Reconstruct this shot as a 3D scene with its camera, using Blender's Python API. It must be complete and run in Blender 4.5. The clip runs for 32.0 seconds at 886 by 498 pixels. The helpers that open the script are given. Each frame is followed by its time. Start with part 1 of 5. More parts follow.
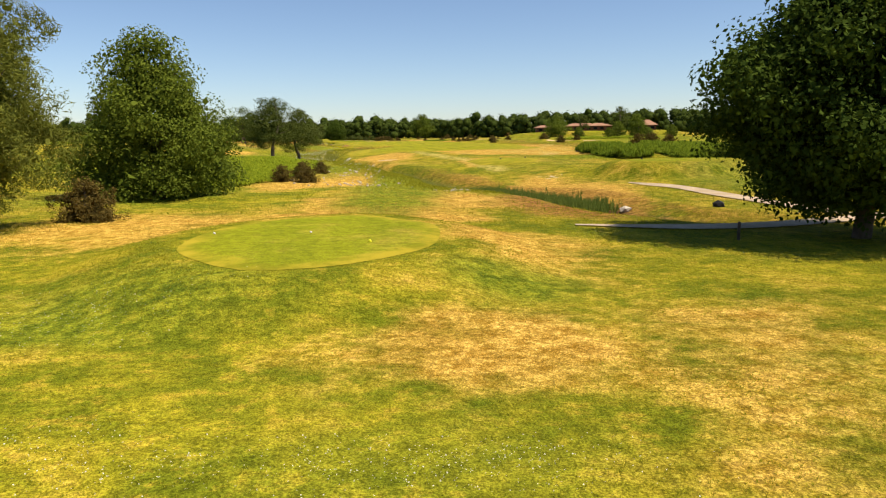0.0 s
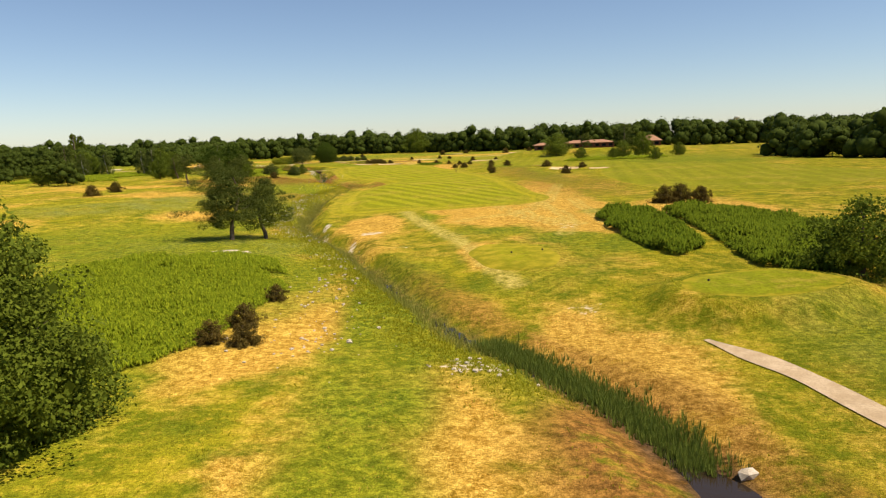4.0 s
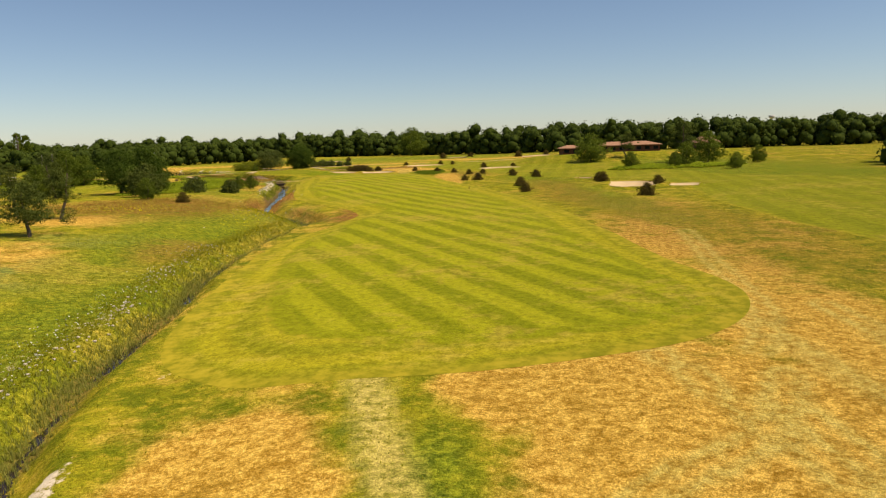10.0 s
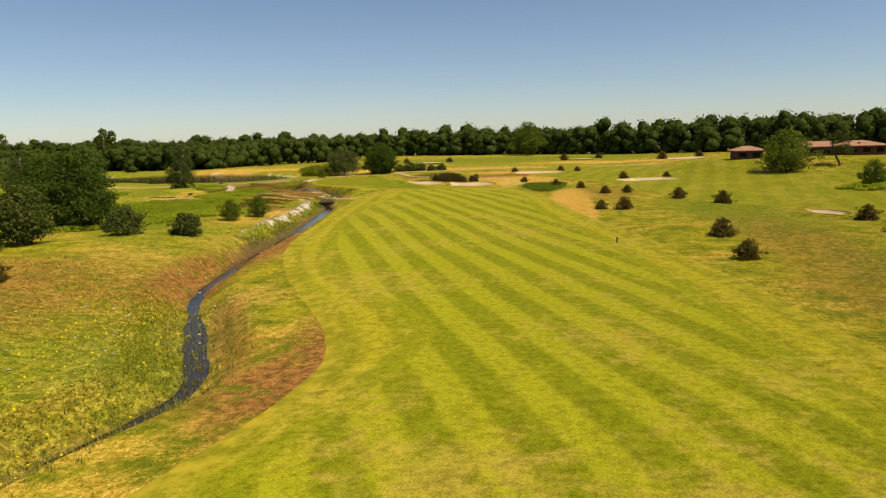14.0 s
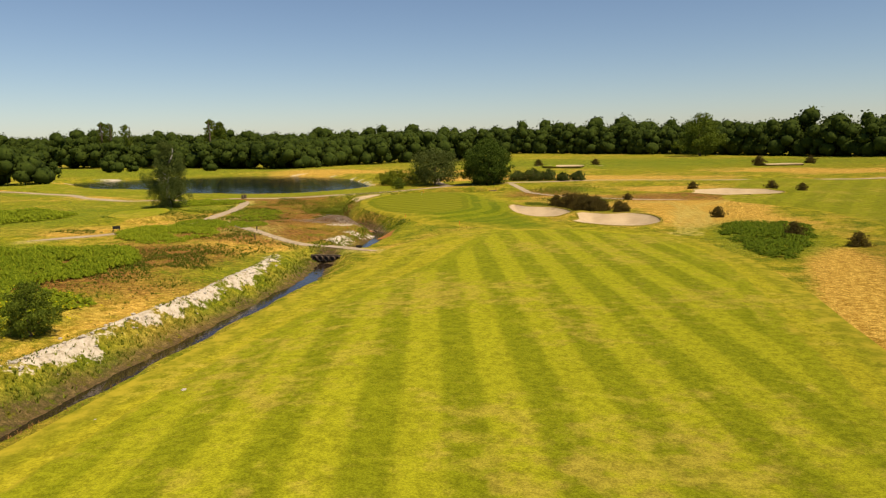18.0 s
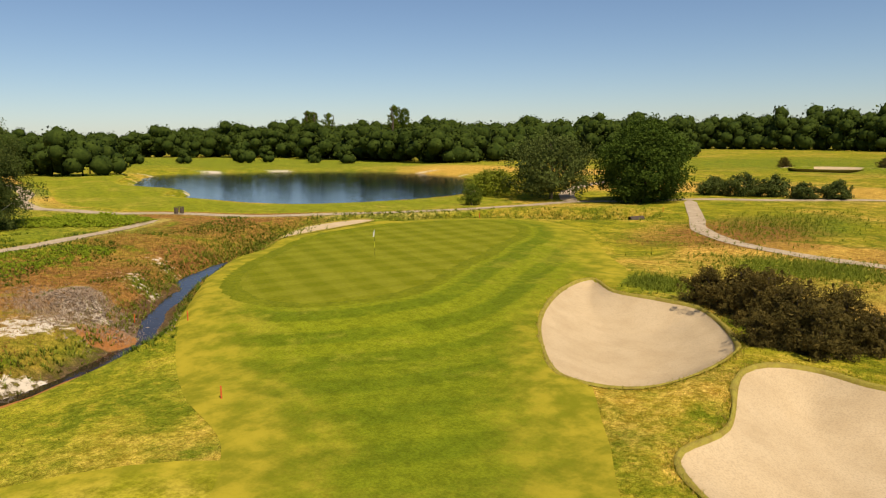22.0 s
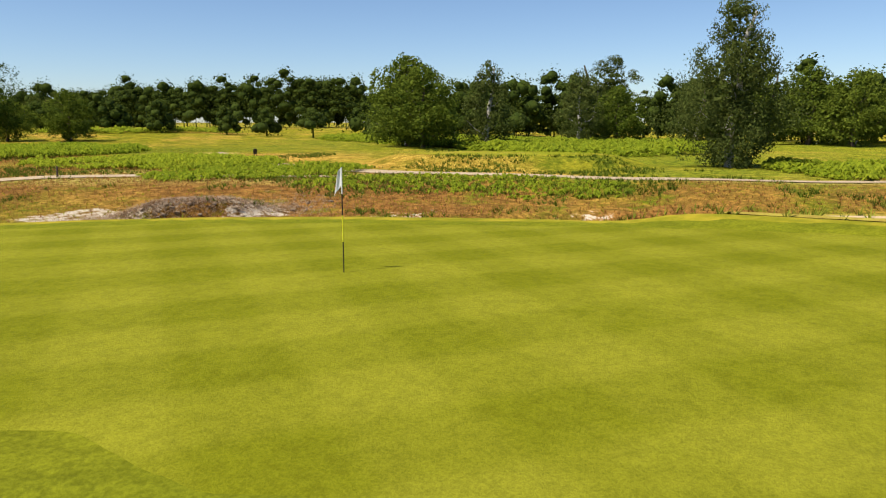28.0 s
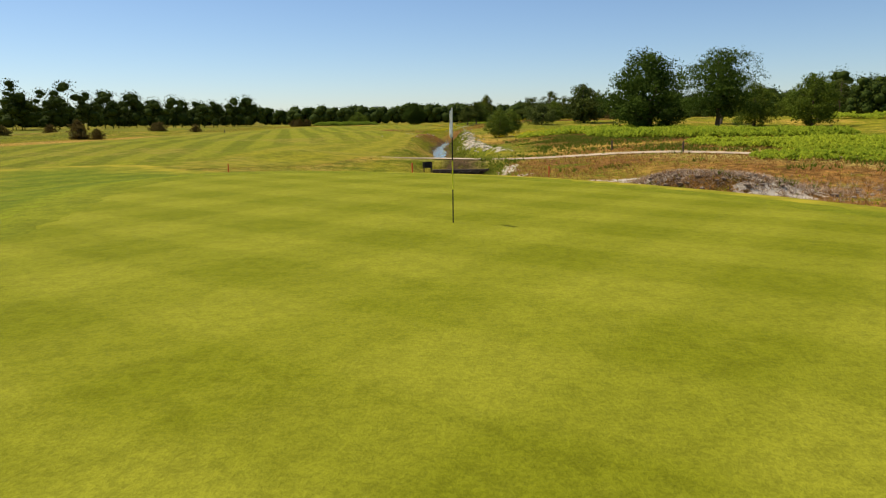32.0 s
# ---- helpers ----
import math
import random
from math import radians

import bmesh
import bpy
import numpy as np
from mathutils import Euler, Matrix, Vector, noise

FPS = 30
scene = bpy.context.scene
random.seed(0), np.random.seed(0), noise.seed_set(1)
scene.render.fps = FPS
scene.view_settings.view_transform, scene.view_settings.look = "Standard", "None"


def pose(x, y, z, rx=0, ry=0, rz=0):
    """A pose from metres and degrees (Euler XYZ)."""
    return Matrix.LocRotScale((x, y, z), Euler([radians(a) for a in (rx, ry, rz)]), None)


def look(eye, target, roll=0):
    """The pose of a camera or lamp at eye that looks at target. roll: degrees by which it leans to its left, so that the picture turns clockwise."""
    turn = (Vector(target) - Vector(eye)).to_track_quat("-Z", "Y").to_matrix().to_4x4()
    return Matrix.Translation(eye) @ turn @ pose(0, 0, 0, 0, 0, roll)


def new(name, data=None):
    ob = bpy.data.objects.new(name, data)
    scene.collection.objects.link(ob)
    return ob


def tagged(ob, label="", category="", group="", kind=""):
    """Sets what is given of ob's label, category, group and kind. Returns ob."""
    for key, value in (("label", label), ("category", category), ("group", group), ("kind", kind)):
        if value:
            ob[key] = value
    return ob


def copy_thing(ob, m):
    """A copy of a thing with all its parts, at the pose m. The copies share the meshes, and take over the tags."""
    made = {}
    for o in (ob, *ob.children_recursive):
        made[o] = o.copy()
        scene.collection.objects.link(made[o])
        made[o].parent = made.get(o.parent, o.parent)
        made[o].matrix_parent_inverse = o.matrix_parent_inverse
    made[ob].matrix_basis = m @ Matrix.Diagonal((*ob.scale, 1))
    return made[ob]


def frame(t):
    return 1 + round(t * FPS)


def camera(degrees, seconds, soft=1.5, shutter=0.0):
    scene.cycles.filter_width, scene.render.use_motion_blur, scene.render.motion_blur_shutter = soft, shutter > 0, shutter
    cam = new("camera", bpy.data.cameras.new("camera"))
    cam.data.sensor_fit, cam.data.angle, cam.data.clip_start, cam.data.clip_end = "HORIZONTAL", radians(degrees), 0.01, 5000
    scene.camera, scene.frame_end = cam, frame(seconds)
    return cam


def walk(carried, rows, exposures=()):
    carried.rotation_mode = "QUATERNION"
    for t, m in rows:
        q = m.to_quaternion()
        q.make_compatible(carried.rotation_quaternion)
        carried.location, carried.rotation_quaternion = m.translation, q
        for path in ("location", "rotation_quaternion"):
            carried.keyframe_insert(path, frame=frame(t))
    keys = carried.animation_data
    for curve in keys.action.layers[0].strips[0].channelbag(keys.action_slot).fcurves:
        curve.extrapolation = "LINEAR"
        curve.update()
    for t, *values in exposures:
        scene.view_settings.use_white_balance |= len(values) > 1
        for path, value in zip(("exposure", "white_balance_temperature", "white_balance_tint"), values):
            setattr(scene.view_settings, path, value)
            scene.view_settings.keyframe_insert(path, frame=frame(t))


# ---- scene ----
from mathutils.geometry import delaunay_2d_cdt

SKY, SUN = 0.1, 5.0
cam = camera(63.2, 32.0, 1.2)
PATH = [
    (0, (0.0, 0.0, 3.164), (0.0, 1.975, 2.851), -0.8),
    (0.5, (0.13, 2.132, 3.831), (0.129, 4.108, 3.519), -0.8),
    (1, (0.017, 4.573, 4.85), (0.02, 6.548, 4.537), -0.9),
    (1.5, (0.03, 6.996, 6.368), (0.033, 8.972, 6.056), -1.1),
    (2, (0.09, 8.981, 8.001), (0.092, 10.957, 7.691), -1.3),
    (2.5, (0.211, 11.826, 9.483), (0.212, 13.802, 9.175), -1.6),
    (3, (0.301, 15.198, 11.229), (0.304, 17.175, 10.922), -1.8),
    (3.5, (0.335, 18.671, 11.87), (0.341, 20.648, 11.566), -1.9),
    (5.5, (0.122, 35.778, 12.298), (0.135, 37.756, 12.006), -2.0),
    (6, (-0.041, 41.912, 12.36), (-0.026, 43.891, 12.068), -2.0),
    (6.5, (-0.233, 48.185, 12.381), (-0.218, 50.164, 12.089), -1.9),
    (7, (-0.686, 54.704, 12.41), (-0.67, 56.682, 12.115), -1.9),
    (7.5, (-0.964, 62.394, 12.389), (-0.947, 64.372, 12.093), -1.9),
    (8, (-1.116, 70.981, 12.317), (-1.099, 72.959, 12.021), -1.9),
    (8.5, (-1.276, 80.296, 12.327), (-1.26, 82.274, 12.029), -1.9),
    (9, (-1.381, 90.313, 12.342), (-1.364, 92.29, 12.042), -1.9),
    (9.5, (-1.405, 100.019, 12.235), (-1.388, 101.996, 11.938), -1.9),
    (10, (-1.379, 110.199, 12.374), (-1.361, 112.177, 12.075), -1.8),
    (10.5, (-1.128, 120.357, 12.601), (-1.112, 122.334, 12.301), -1.9),
    (11, (-0.654, 131.449, 12.886), (-0.645, 133.426, 12.585), -1.9),
    (11.5, (-0.633, 142.292, 13.131), (-0.636, 144.269, 12.829), -2.0),
    (12, (-0.468, 153.088, 13.22), (-0.486, 155.065, 12.918), -2.0),
    (12.5, (-0.59, 163.923, 13.156), (-0.639, 165.9, 12.857), -2.0),
    (13, (-0.53, 175.245, 13.393), (-0.659, 177.218, 13.092), -1.7),
    (13.5, (-0.458, 186.543, 13.525), (-0.674, 188.508, 13.222), -1.7),
    (14, (-0.498, 198.237, 13.471), (-0.804, 200.19, 13.169), -1.7),
    (14.5, (-0.92, 209.559, 13.466), (-1.302, 211.498, 13.161), -1.7),
    (15, (-1.631, 221.287, 13.364), (-2.085, 223.211, 13.061), -1.5),
    (15.5, (-2.954, 232.448, 12.986), (-3.473, 234.356, 12.685), -1.1),
    (17.5, (-8.19, 280.335, 13.819), (-8.853, 282.196, 13.512), -1.2),
    (18, (-9.386, 292.231, 13.703), (-10.095, 294.076, 13.395), -1.2),
    (18.5, (-10.794, 303.966, 13.387), (-11.545, 305.794, 13.08), -1.2),
    (19, (-12.453, 316.182, 12.873), (-13.248, 317.991, 12.568), -1.1),
    (19.5, (-13.748, 327.954, 12.239), (-14.592, 329.742, 11.939), -1.0),
    (20, (-14.815, 339.786, 11.737), (-15.732, 341.539, 11.437), -0.9),
    (20.5, (-16.16, 351.827, 11.193), (-17.161, 353.533, 10.893), -0.9),
    (21, (-17.959, 363.987, 10.867), (-19.047, 365.637, 10.561), -0.7),
    (21.5, (-20.32, 376.194, 10.419), (-21.51, 377.772, 10.112), -0.6),
    (22, (-22.336, 385.039, 10.391), (-23.629, 386.532, 10.079), -0.7),
    (22.5, (-26.004, 394.667, 9.937), (-27.416, 396.049, 9.624), -0.6),
    (23, (-30.083, 403.432, 9.551), (-31.664, 404.615, 9.236), -0.4),
    (23.5, (-34.047, 410.943, 8.95), (-35.781, 411.888, 8.634), -0.2),
    (24, (-37.473, 416.677, 8.28), (-39.322, 417.368, 7.962), -0.1),
    (24.5, (-40.521, 421.379, 7.663), (-42.45, 421.797, 7.339), -0.1),
    (26.5, (-49.182, 432.102, 5.032), (-51.059, 431.502, 4.693), 0.2),
    (27, (-51.124, 433.815, 4.512), (-52.905, 432.971, 4.171), 0.3),
    (27.5, (-53.276, 435.342, 4.078), (-54.922, 434.26, 3.732), 0.1),
    (28, (-55.333, 436.592, 3.711), (-56.82, 435.301, 3.363), -0.0),
    (28.5, (-57.479, 437.577, 3.364), (-58.767, 436.087, 3.015), -0.1),
    (29, (-59.327, 438.366, 3.153), (-60.395, 436.712, 2.801), -0.3),
    (29.5, (-61.121, 438.868, 2.953), (-61.937, 437.076, 2.601), -0.3),
    (30, (-62.663, 439.257, 2.8), (-63.213, 437.367, 2.447), -0.5),
    (30.5, (-64.019, 439.381, 2.677), (-64.32, 437.436, 2.323), -0.6),
    (31, (-65.205, 439.446, 2.605), (-65.261, 437.479, 2.249), -0.7),
    (31.5, (-66.204, 439.209, 2.575), (-66.046, 437.248, 2.219), -0.7),
    (32, (-67.003, 439.0, 2.634), (-66.669, 437.06, 2.276), -0.8),
]
EXPOSURES = [(0, 0.42, 6900, 13), (3, 0.36, 7200, 13), (6, 0.26, 7400, 13), (9, 0.1, 7500, 13), (13, 0.05, 7300, 13), (19, -0.02, 7300, 13), (22, -0.02, 6900, 12), (24.5, 0.25, 6500, 12), (28, 0.36, 6500, 11), (30, 0.3, 6500, 11), (32, 0.2, 6500, 10)]
walk(cam, [(t, look(eye, target, roll)) for t, eye, target, roll in PATH], EXPOSURES)

# ---- world, sun, exposure ----
SUN_ELEV, SUN_DIR = radians(57), Vector((0.94, -0.33, 0)).normalized()
world = bpy.data.worlds.new("sky")
world.use_nodes = True
scene.world = world
wn = world.node_tree.nodes
sky = wn.new("ShaderNodeTexSky")
sky.sky_type, sky.sun_disc = "NISHITA", False
sky.sun_elevation = SUN_ELEV
sky.sun_rotation = math.atan2(SUN_DIR.x, SUN_DIR.y)
sky.air_density, sky.dust_density, sky.ozone_density = 0.85, 0.25, 5.0
wn["Background"].inputs["Strength"].default_value = SKY
world.node_tree.links.new(sky.outputs[0], wn["Background"].inputs[0])
sun = new("sun", bpy.data.lights.new("sun", "SUN"))
sun.data.energy, sun.data.angle, sun.data.color = SUN, radians(0.5), (1.0, 0.92, 0.78)
sun.matrix_world = look((0, 0, 0), -(SUN_DIR * math.cos(SUN_ELEV) + Vector((0, 0, math.sin(SUN_ELEV)))))

# ---- small arithmetic ----
rng = np.random.default_rng(7)


def smooth(a, b, v):
    t = np.clip((v - a) / (b - a), 0, 1)
    return t * t * (3 - 2 * t)


def lattice(ix, iy, seed):
    h = (ix * 374761393 + iy * 668265263 + seed * 1442695041) & 0x7FFFFFFF
    h = ((h ^ (h >> 13)) * 1274126177) & 0x7FFFFFFF
    return ((h ^ (h >> 16)) & 0xFFFF) / 65535.0


def vnoise(x, y, scale, seed=0):
    x, y = np.asarray(x, float) / scale, np.asarray(y, float) / scale
    ix, iy = np.floor(x).astype(np.int64), np.floor(y).astype(np.int64)
    fx, fy = x - ix, y - iy
    fx, fy = fx * fx * (3 - 2 * fx), fy * fy * (3 - 2 * fy)
    a, b = lattice(ix, iy, seed), lattice(ix + 1, iy, seed)
    c, d = lattice(ix, iy + 1, seed), lattice(ix + 1, iy + 1, seed)
    return (a + (b - a) * fx) * (1 - fy) + (c + (d - c) * fx) * fy


def fbm(x, y, scale, seed=0, octaves=3):
    out, amp, total = 0.0, 1.0, 0.0
    for k in range(octaves):
        out = out + amp * vnoise(x, y, scale / 2**k, seed + 31 * k)
        total, amp = total + amp, amp * 0.5
    return out / total


def spline(points, closed=True, step=1.0):
    """A smooth line through the points of the plan."""
    p = [np.array(q, float) for q in points]
    n, out = len(p), []
    for i in range(n if closed else n - 1):
        a, b = p[i], p[(i + 1) % n]
        z = p[i - 1] if closed or i else a
        c = p[(i + 2) % n] if closed or i + 2 < n else b
        k = max(2, int(np.linalg.norm(b - a) / step))
        for t in np.arange(k) / k:
            out.append(0.5 * (2 * a + (b - z) * t + (2 * z - 5 * a + 4 * b - c) * t * t + (3 * a - z - 3 * b + c) * t**3))
    if not closed:
        out.append(p[-1])
    return np.array(out)


def line_distance(x, y, line, closed=False, reach=60.0):
    """Distance to a line of the plan; beyond reach only roughly."""
    x, y = np.asarray(x, float), np.asarray(y, float)
    ends = np.vstack([line, line[:1]]) if closed else line
    out = np.full(x.shape, float(reach))
    lo, hi = ends.min(0) - reach, ends.max(0) + reach
    near = np.flatnonzero((x > lo[0]) & (x < hi[0]) & (y > lo[1]) & (y < hi[1]))
    nx, ny = x[near], y[near]
    best = np.full(nx.shape, float(reach * reach))
    for s in range(0, len(ends) - 1, 10):
        run = ends[s : s + 11]
        lo, hi = run.min(0) - reach, run.max(0) + reach
        k = np.flatnonzero((nx > lo[0]) & (nx < hi[0]) & (ny > lo[1]) & (ny < hi[1]))
        if not len(k):
            continue
        px, py, found = nx[k], ny[k], best[k]
        for a, b in zip(run[:-1], run[1:]):
            d = b - a
            t = np.clip(((px - a[0]) * d[0] + (py - a[1]) * d[1]) / (d @ d + 1e-9), 0, 1)
            found = np.minimum(found, (px - a[0] - t * d[0]) ** 2 + (py - a[1] - t * d[1]) ** 2)
        best[k] = found
    out[near] = np.sqrt(best)
    return out


def inside(x, y, line):
    x, y = np.asarray(x, float), np.asarray(y, float)
    out = np.zeros(x.shape, bool)
    lo, hi = line.min(0), line.max(0)
    near = np.flatnonzero((x > lo[0]) & (x < hi[0]) & (y > lo[1]) & (y < hi[1]))
    px, py = x[near], y[near]
    odd = np.zeros(px.shape, bool)
    for a, b in zip(line, np.roll(line, -1, 0)):
        if a[1] != b[1]:
            odd ^= ((a[1] > py) != (b[1] > py)) & (px < (b[0] - a[0]) * (py - a[1]) / (b[1] - a[1]) + a[0])
    out[near] = odd
    return out


def signed(x, y, line, reach=25.0):
    """Distance to a closed outline, negative inside."""
    d = line_distance(x, y, line, True, reach)
    return np.where(inside(x, y, line), -d, d)


def oval(cx, cy, rx, ry, turn=0.0, wobble=0.1, seed=0):
    a = np.linspace(0, 2 * np.pi, 14, endpoint=False)
    r = 1 + wobble * (np.random.default_rng(seed).random(14) * 2 - 1)
    u, v, c, s = rx * r * np.cos(a), ry * r * np.sin(a), math.cos(radians(turn)), math.sin(radians(turn))
    return spline(np.stack([cx + c * u - s * v, cy + s * u + c * v], 1), True, 0.8)


# ---- plan ----
STREAM = spline([(17.5, 38), (15.6, 41), (12.5, 46), (11, 52), (9, 59), (6, 66), (1.8, 74), (-0.8, 81), (-4.8, 93), (-8.8, 106), (-12.5, 118),
                 (-17, 128), (-20.5, 138), (-23.8, 153), (-25.3, 172), (-27.3, 190), (-27.7, 205), (-27, 216), (-26.5, 227), (-24.5, 237), (-25.2, 243),
                 (-29.8, 252), (-38, 268), (-41.5, 284), (-43.9, 302), (-45.8, 318), (-49, 336), (-53.4, 362), (-57.2, 374), (-59.2, 388), (-61.3, 398),
                 (-66, 405.5), (-73.8, 411.5), (-83, 421.5), (-90, 431)], False, 1.0)
SPOIL = spline([(-47.5, 300), (-49.3, 311), (-51, 320), (-52.6, 332), (-54.6, 345), (-57.6, 358), (-60.5, 367)], False, 1.0)
DITCH = spline([(-83, 421.5), (-90, 431), (-92, 439), (-89, 448), (-83, 457), (-74, 464.5), (-66, 469)], False, 1.0)
GREEN = spline([(-54.8, 412), (-58, 410.4), (-62, 410.9), (-66.2, 413), (-70.5, 417.5), (-74, 422.7), (-77, 427.2), (-78.4, 433.5), (-77.9, 443), (-73.9, 449.3), (-69.8, 450.2), (-65.3, 447.5), (-61.8, 442),
                (-60, 436.2), (-58.1, 432.2), (-57.2, 429), (-55.4, 424), (-53.7, 420), (-53.1, 416)])
APRON = spline([(-44, 398), (-50, 400), (-57, 403.5), (-65, 409), (-73.5, 417), (-79, 426), (-80.6, 434), (-80.6, 446), (-76, 453), (-68, 456.5), (-60, 451),
                (-52, 441), (-46.5, 434), (-43.8, 426), (-41, 418), (-37, 411.5), (-32.5, 405), (-30, 399), (-38, 394)])
FAIRWAY = spline([(-5, 153), (-13, 158.5), (-17.3, 176), (-20, 200), (-18, 216), (-14.2, 229), (-11.3, 245), (-14, 253), (-26, 271), (-32.5, 293), (-38.5, 320),
                  (-41, 340), (-40, 356), (-39.5, 368), (-41, 383), (-41, 396), (-33, 401), (-25, 396), (-17, 393), (-10, 379), (-6, 362), (-2.7, 340), (3, 310), (8, 290), (12.5, 261),
                  (15.5, 230), (16.5, 206), (18.2, 182), (19, 162), (12, 155), (4, 153)], True, 1.5)
SEMI = spline([(-8, 147), (-15.5, 150), (-20.5, 159), (-22.6, 182), (-23.2, 203), (-21.5, 214), (-18, 223), (-15.4, 235), (-17, 247), (-29, 271), (-36.8, 292),
               (-42.3, 325), (-46, 345), (-48, 362), (-49.5, 378), (-47, 392), (-40, 399), (-28, 400), (-16, 396), (-8, 381), (-2.5, 362), (1, 340), (7, 310), (12, 288), (17, 262),
               (20, 232), (20.5, 206), (21.5, 182), (22, 163), (12, 151)], True, 1.5)
FAIRWAY_B = spline([(52, 176), (47, 196), (50, 240), (58, 283), (52, 318), (26, 352), (24, 366), (8, 425), (-8, 446), (-6, 480), (0, 515), (34, 510), (70, 470), (74, 420), (84, 330), (112, 270),
                    (118, 205), (80, 168)], True, 3.0)
TEE = oval(-4.7, 26.6, 4.6, 6.8, 0, 0.04, 1)
TEE_B = oval(25.5, 77.5, 7.0, 4.6, 20, 0.05, 2)
TEE_D = oval(8.2, 98.5, 4.4, 8.5, 12, 0.06, 12)
TEE_C = oval(-110, 397, 5, 9, 30, 0.05, 3)
BUNKERS = [
    spline([(-39.6, 412.4), (-44.1, 418.6), (-46.8, 425.4), (-46.9, 429.3), (-44, 427), (-40.5, 426.6), (-37.5, 425.6), (-33.6, 419.5), (-33.4, 414), (-35.2, 411.4), (-37.4, 411)], True, 0.6),
    spline([(-31, 406.6), (-30.6, 410), (-31.9, 415.6), (-30, 418.2), (-27, 417.6), (-23.5, 419), (-19.4, 416), (-17.6, 408), (-19.4, 402.2), (-23.5, 401.2), (-28, 403.6)], True, 0.6),
    spline([(-80.3, 427.6), (-82.6, 430), (-84.6, 433), (-85, 437.5), (-83.6, 441.6), (-81.8, 441.5), (-81.3, 437.2), (-80.9, 432.5)], True, 0.6),
    oval(-6, 463, 9, 9, 0, 0.12, 4), oval(48, 290, 6, 12, -20, 0.14, 5), oval(42, 319, 2.6, 5, 0, 0.2, 6), oval(59, 282, 4, 4, 0, 0.15, 7),
    oval(-70, 600, 14, 9, 0, 0.15, 8), oval(13, 606, 9, 7, 0, 0.15, 9), oval(26, 414, 8, 7, 0, 0.15, 10), oval(62, 560, 10, 8, 0, 0.15, 11),
]
LIPS = [0.8, 0.9, 0.0, 0.7, 0.8, 0.4, 0.4, 0.8, 0.8, 0.8, 0.8]
POND = spline([(-231, 490), (-243, 505), (-227, 532), (-198, 552), (-150, 541), (-118, 505), (-108, 487), (-112, 468), (-122, 458), (-137, 456.5), (-152, 457), (-160, 464), (-172, 468),
               (-186, 467), (-199, 471)], True, 2.0)
LAWN = spline([(-165, 439), (-150, 434.5), (-136, 434), (-124, 436.5), (-112, 442), (-102, 447.5), (-94, 456), (-88.5, 468), (-88, 478), (-98, 482), (-108, 478), (-110.5, 467), (-121, 455.5), (-137, 453.5), (-152, 454),
               (-162, 461), (-174, 464.5), (-187, 464), (-201, 468), (-232, 484), (-255, 478), (-250, 462), (-215, 451), (-188, 446)], True, 2.0)
PATHS = [  # centre line, width
    (spline([(40, 49), (30, 43.5), (23.5, 39.5), (17, 35.9), (10.8, 34.9), (6.6, 35.6)], False), 1.7),
    (spline([(23.5, 39.5), (22.2, 47), (21.1, 54), (19.9, 61), (17.6, 68)], False), 1.7),
    (spline([(-100, 365), (-95, 374), (-93.5, 384), (-95, 396), (-99.5, 409), (-104.5, 420), (-111, 431)], False), 2.2),
    (spline([(-91, 397), (-84, 391), (-76, 384.8), (-69, 380.6), (-63.5, 378.4), (-59.5, 378), (-55, 376.8), (-50.5, 375.2)], False), 1.6),
    (spline([(-276, 454), (-230, 447), (-198, 443.5), (-172, 437), (-158, 431), (-143, 428.5), (-128, 431.5), (-113, 438.5), (-103, 443), (-94, 451), (-87.5, 462), (-83, 473), (-80, 482), (-73, 486.5), (-65.7, 491.6), (-56.5, 497.6),
             (-41.8, 505), (-22, 509), (10, 512), (50, 534)], False, 2.0), 2.4),
    (spline([(-80, 482), (-88, 494), (-95, 510), (-101, 540)], False), 2.4),
    (spline([(-65, 491), (-60, 480), (-55.8, 470.8), (-51.5, 461), (-45.2, 453), (-39.5, 450), (-32.5, 448.2), (-15, 444)], False), 1.8),
]


COLLAR = spline([(-54.4, 411), (-58, 409.2), (-62.3, 409.6), (-66.8, 411.9), (-71.5, 416.7), (-75.1, 422), (-78.1, 426.6), (-79.6, 433.4), (-79.1, 443.4), (-74.4, 450.5), (-69.6, 451.4), (-64.5, 448.4), (-60.7, 442.4),
                 (-58.8, 436.6), (-56.9, 432.6), (-56, 429.4), (-54.2, 424.4), (-52.5, 420.2), (-51.9, 415.8)])
STRIP = spline([(-6, 151), (-5.2, 146), (-3, 134), (-0.6, 124.5), (1.6, 117), (3.6, 107), (5.2, 96), (7, 86)], False)
TRACKS = [spline(q, False) for q in (
    [(16, 166), (19.2, 156), (19.6, 144), (19.8, 133), (18.6, 122), (16, 112)], [(11, 150), (12.4, 141), (14, 132), (17, 122)], [(16.6, 146), (12.5, 139), (6, 134), (3.6, 130)], [(14.6, 141), (15.6, 132), (20, 122)],
    [(26, 160), (25, 140), (24, 122)], [(30, 200), (24, 172), (21, 158), (17, 150)],
    [(-3, 453), (-11, 438), (-14, 430), (-11.4, 419), (-12.4, 404), (-16, 392)], [(-24, 441), (-17.4, 438), (-14.5, 424), (-14.8, 408), (-12, 396)])]


RUST = [(-67, 404.3, 1.4, 2.2), (-60, 397.8, 1.2, 3.0)]
HOUSE_LINE = np.array([(60, 453), (105, 453), (131, 456)], float)


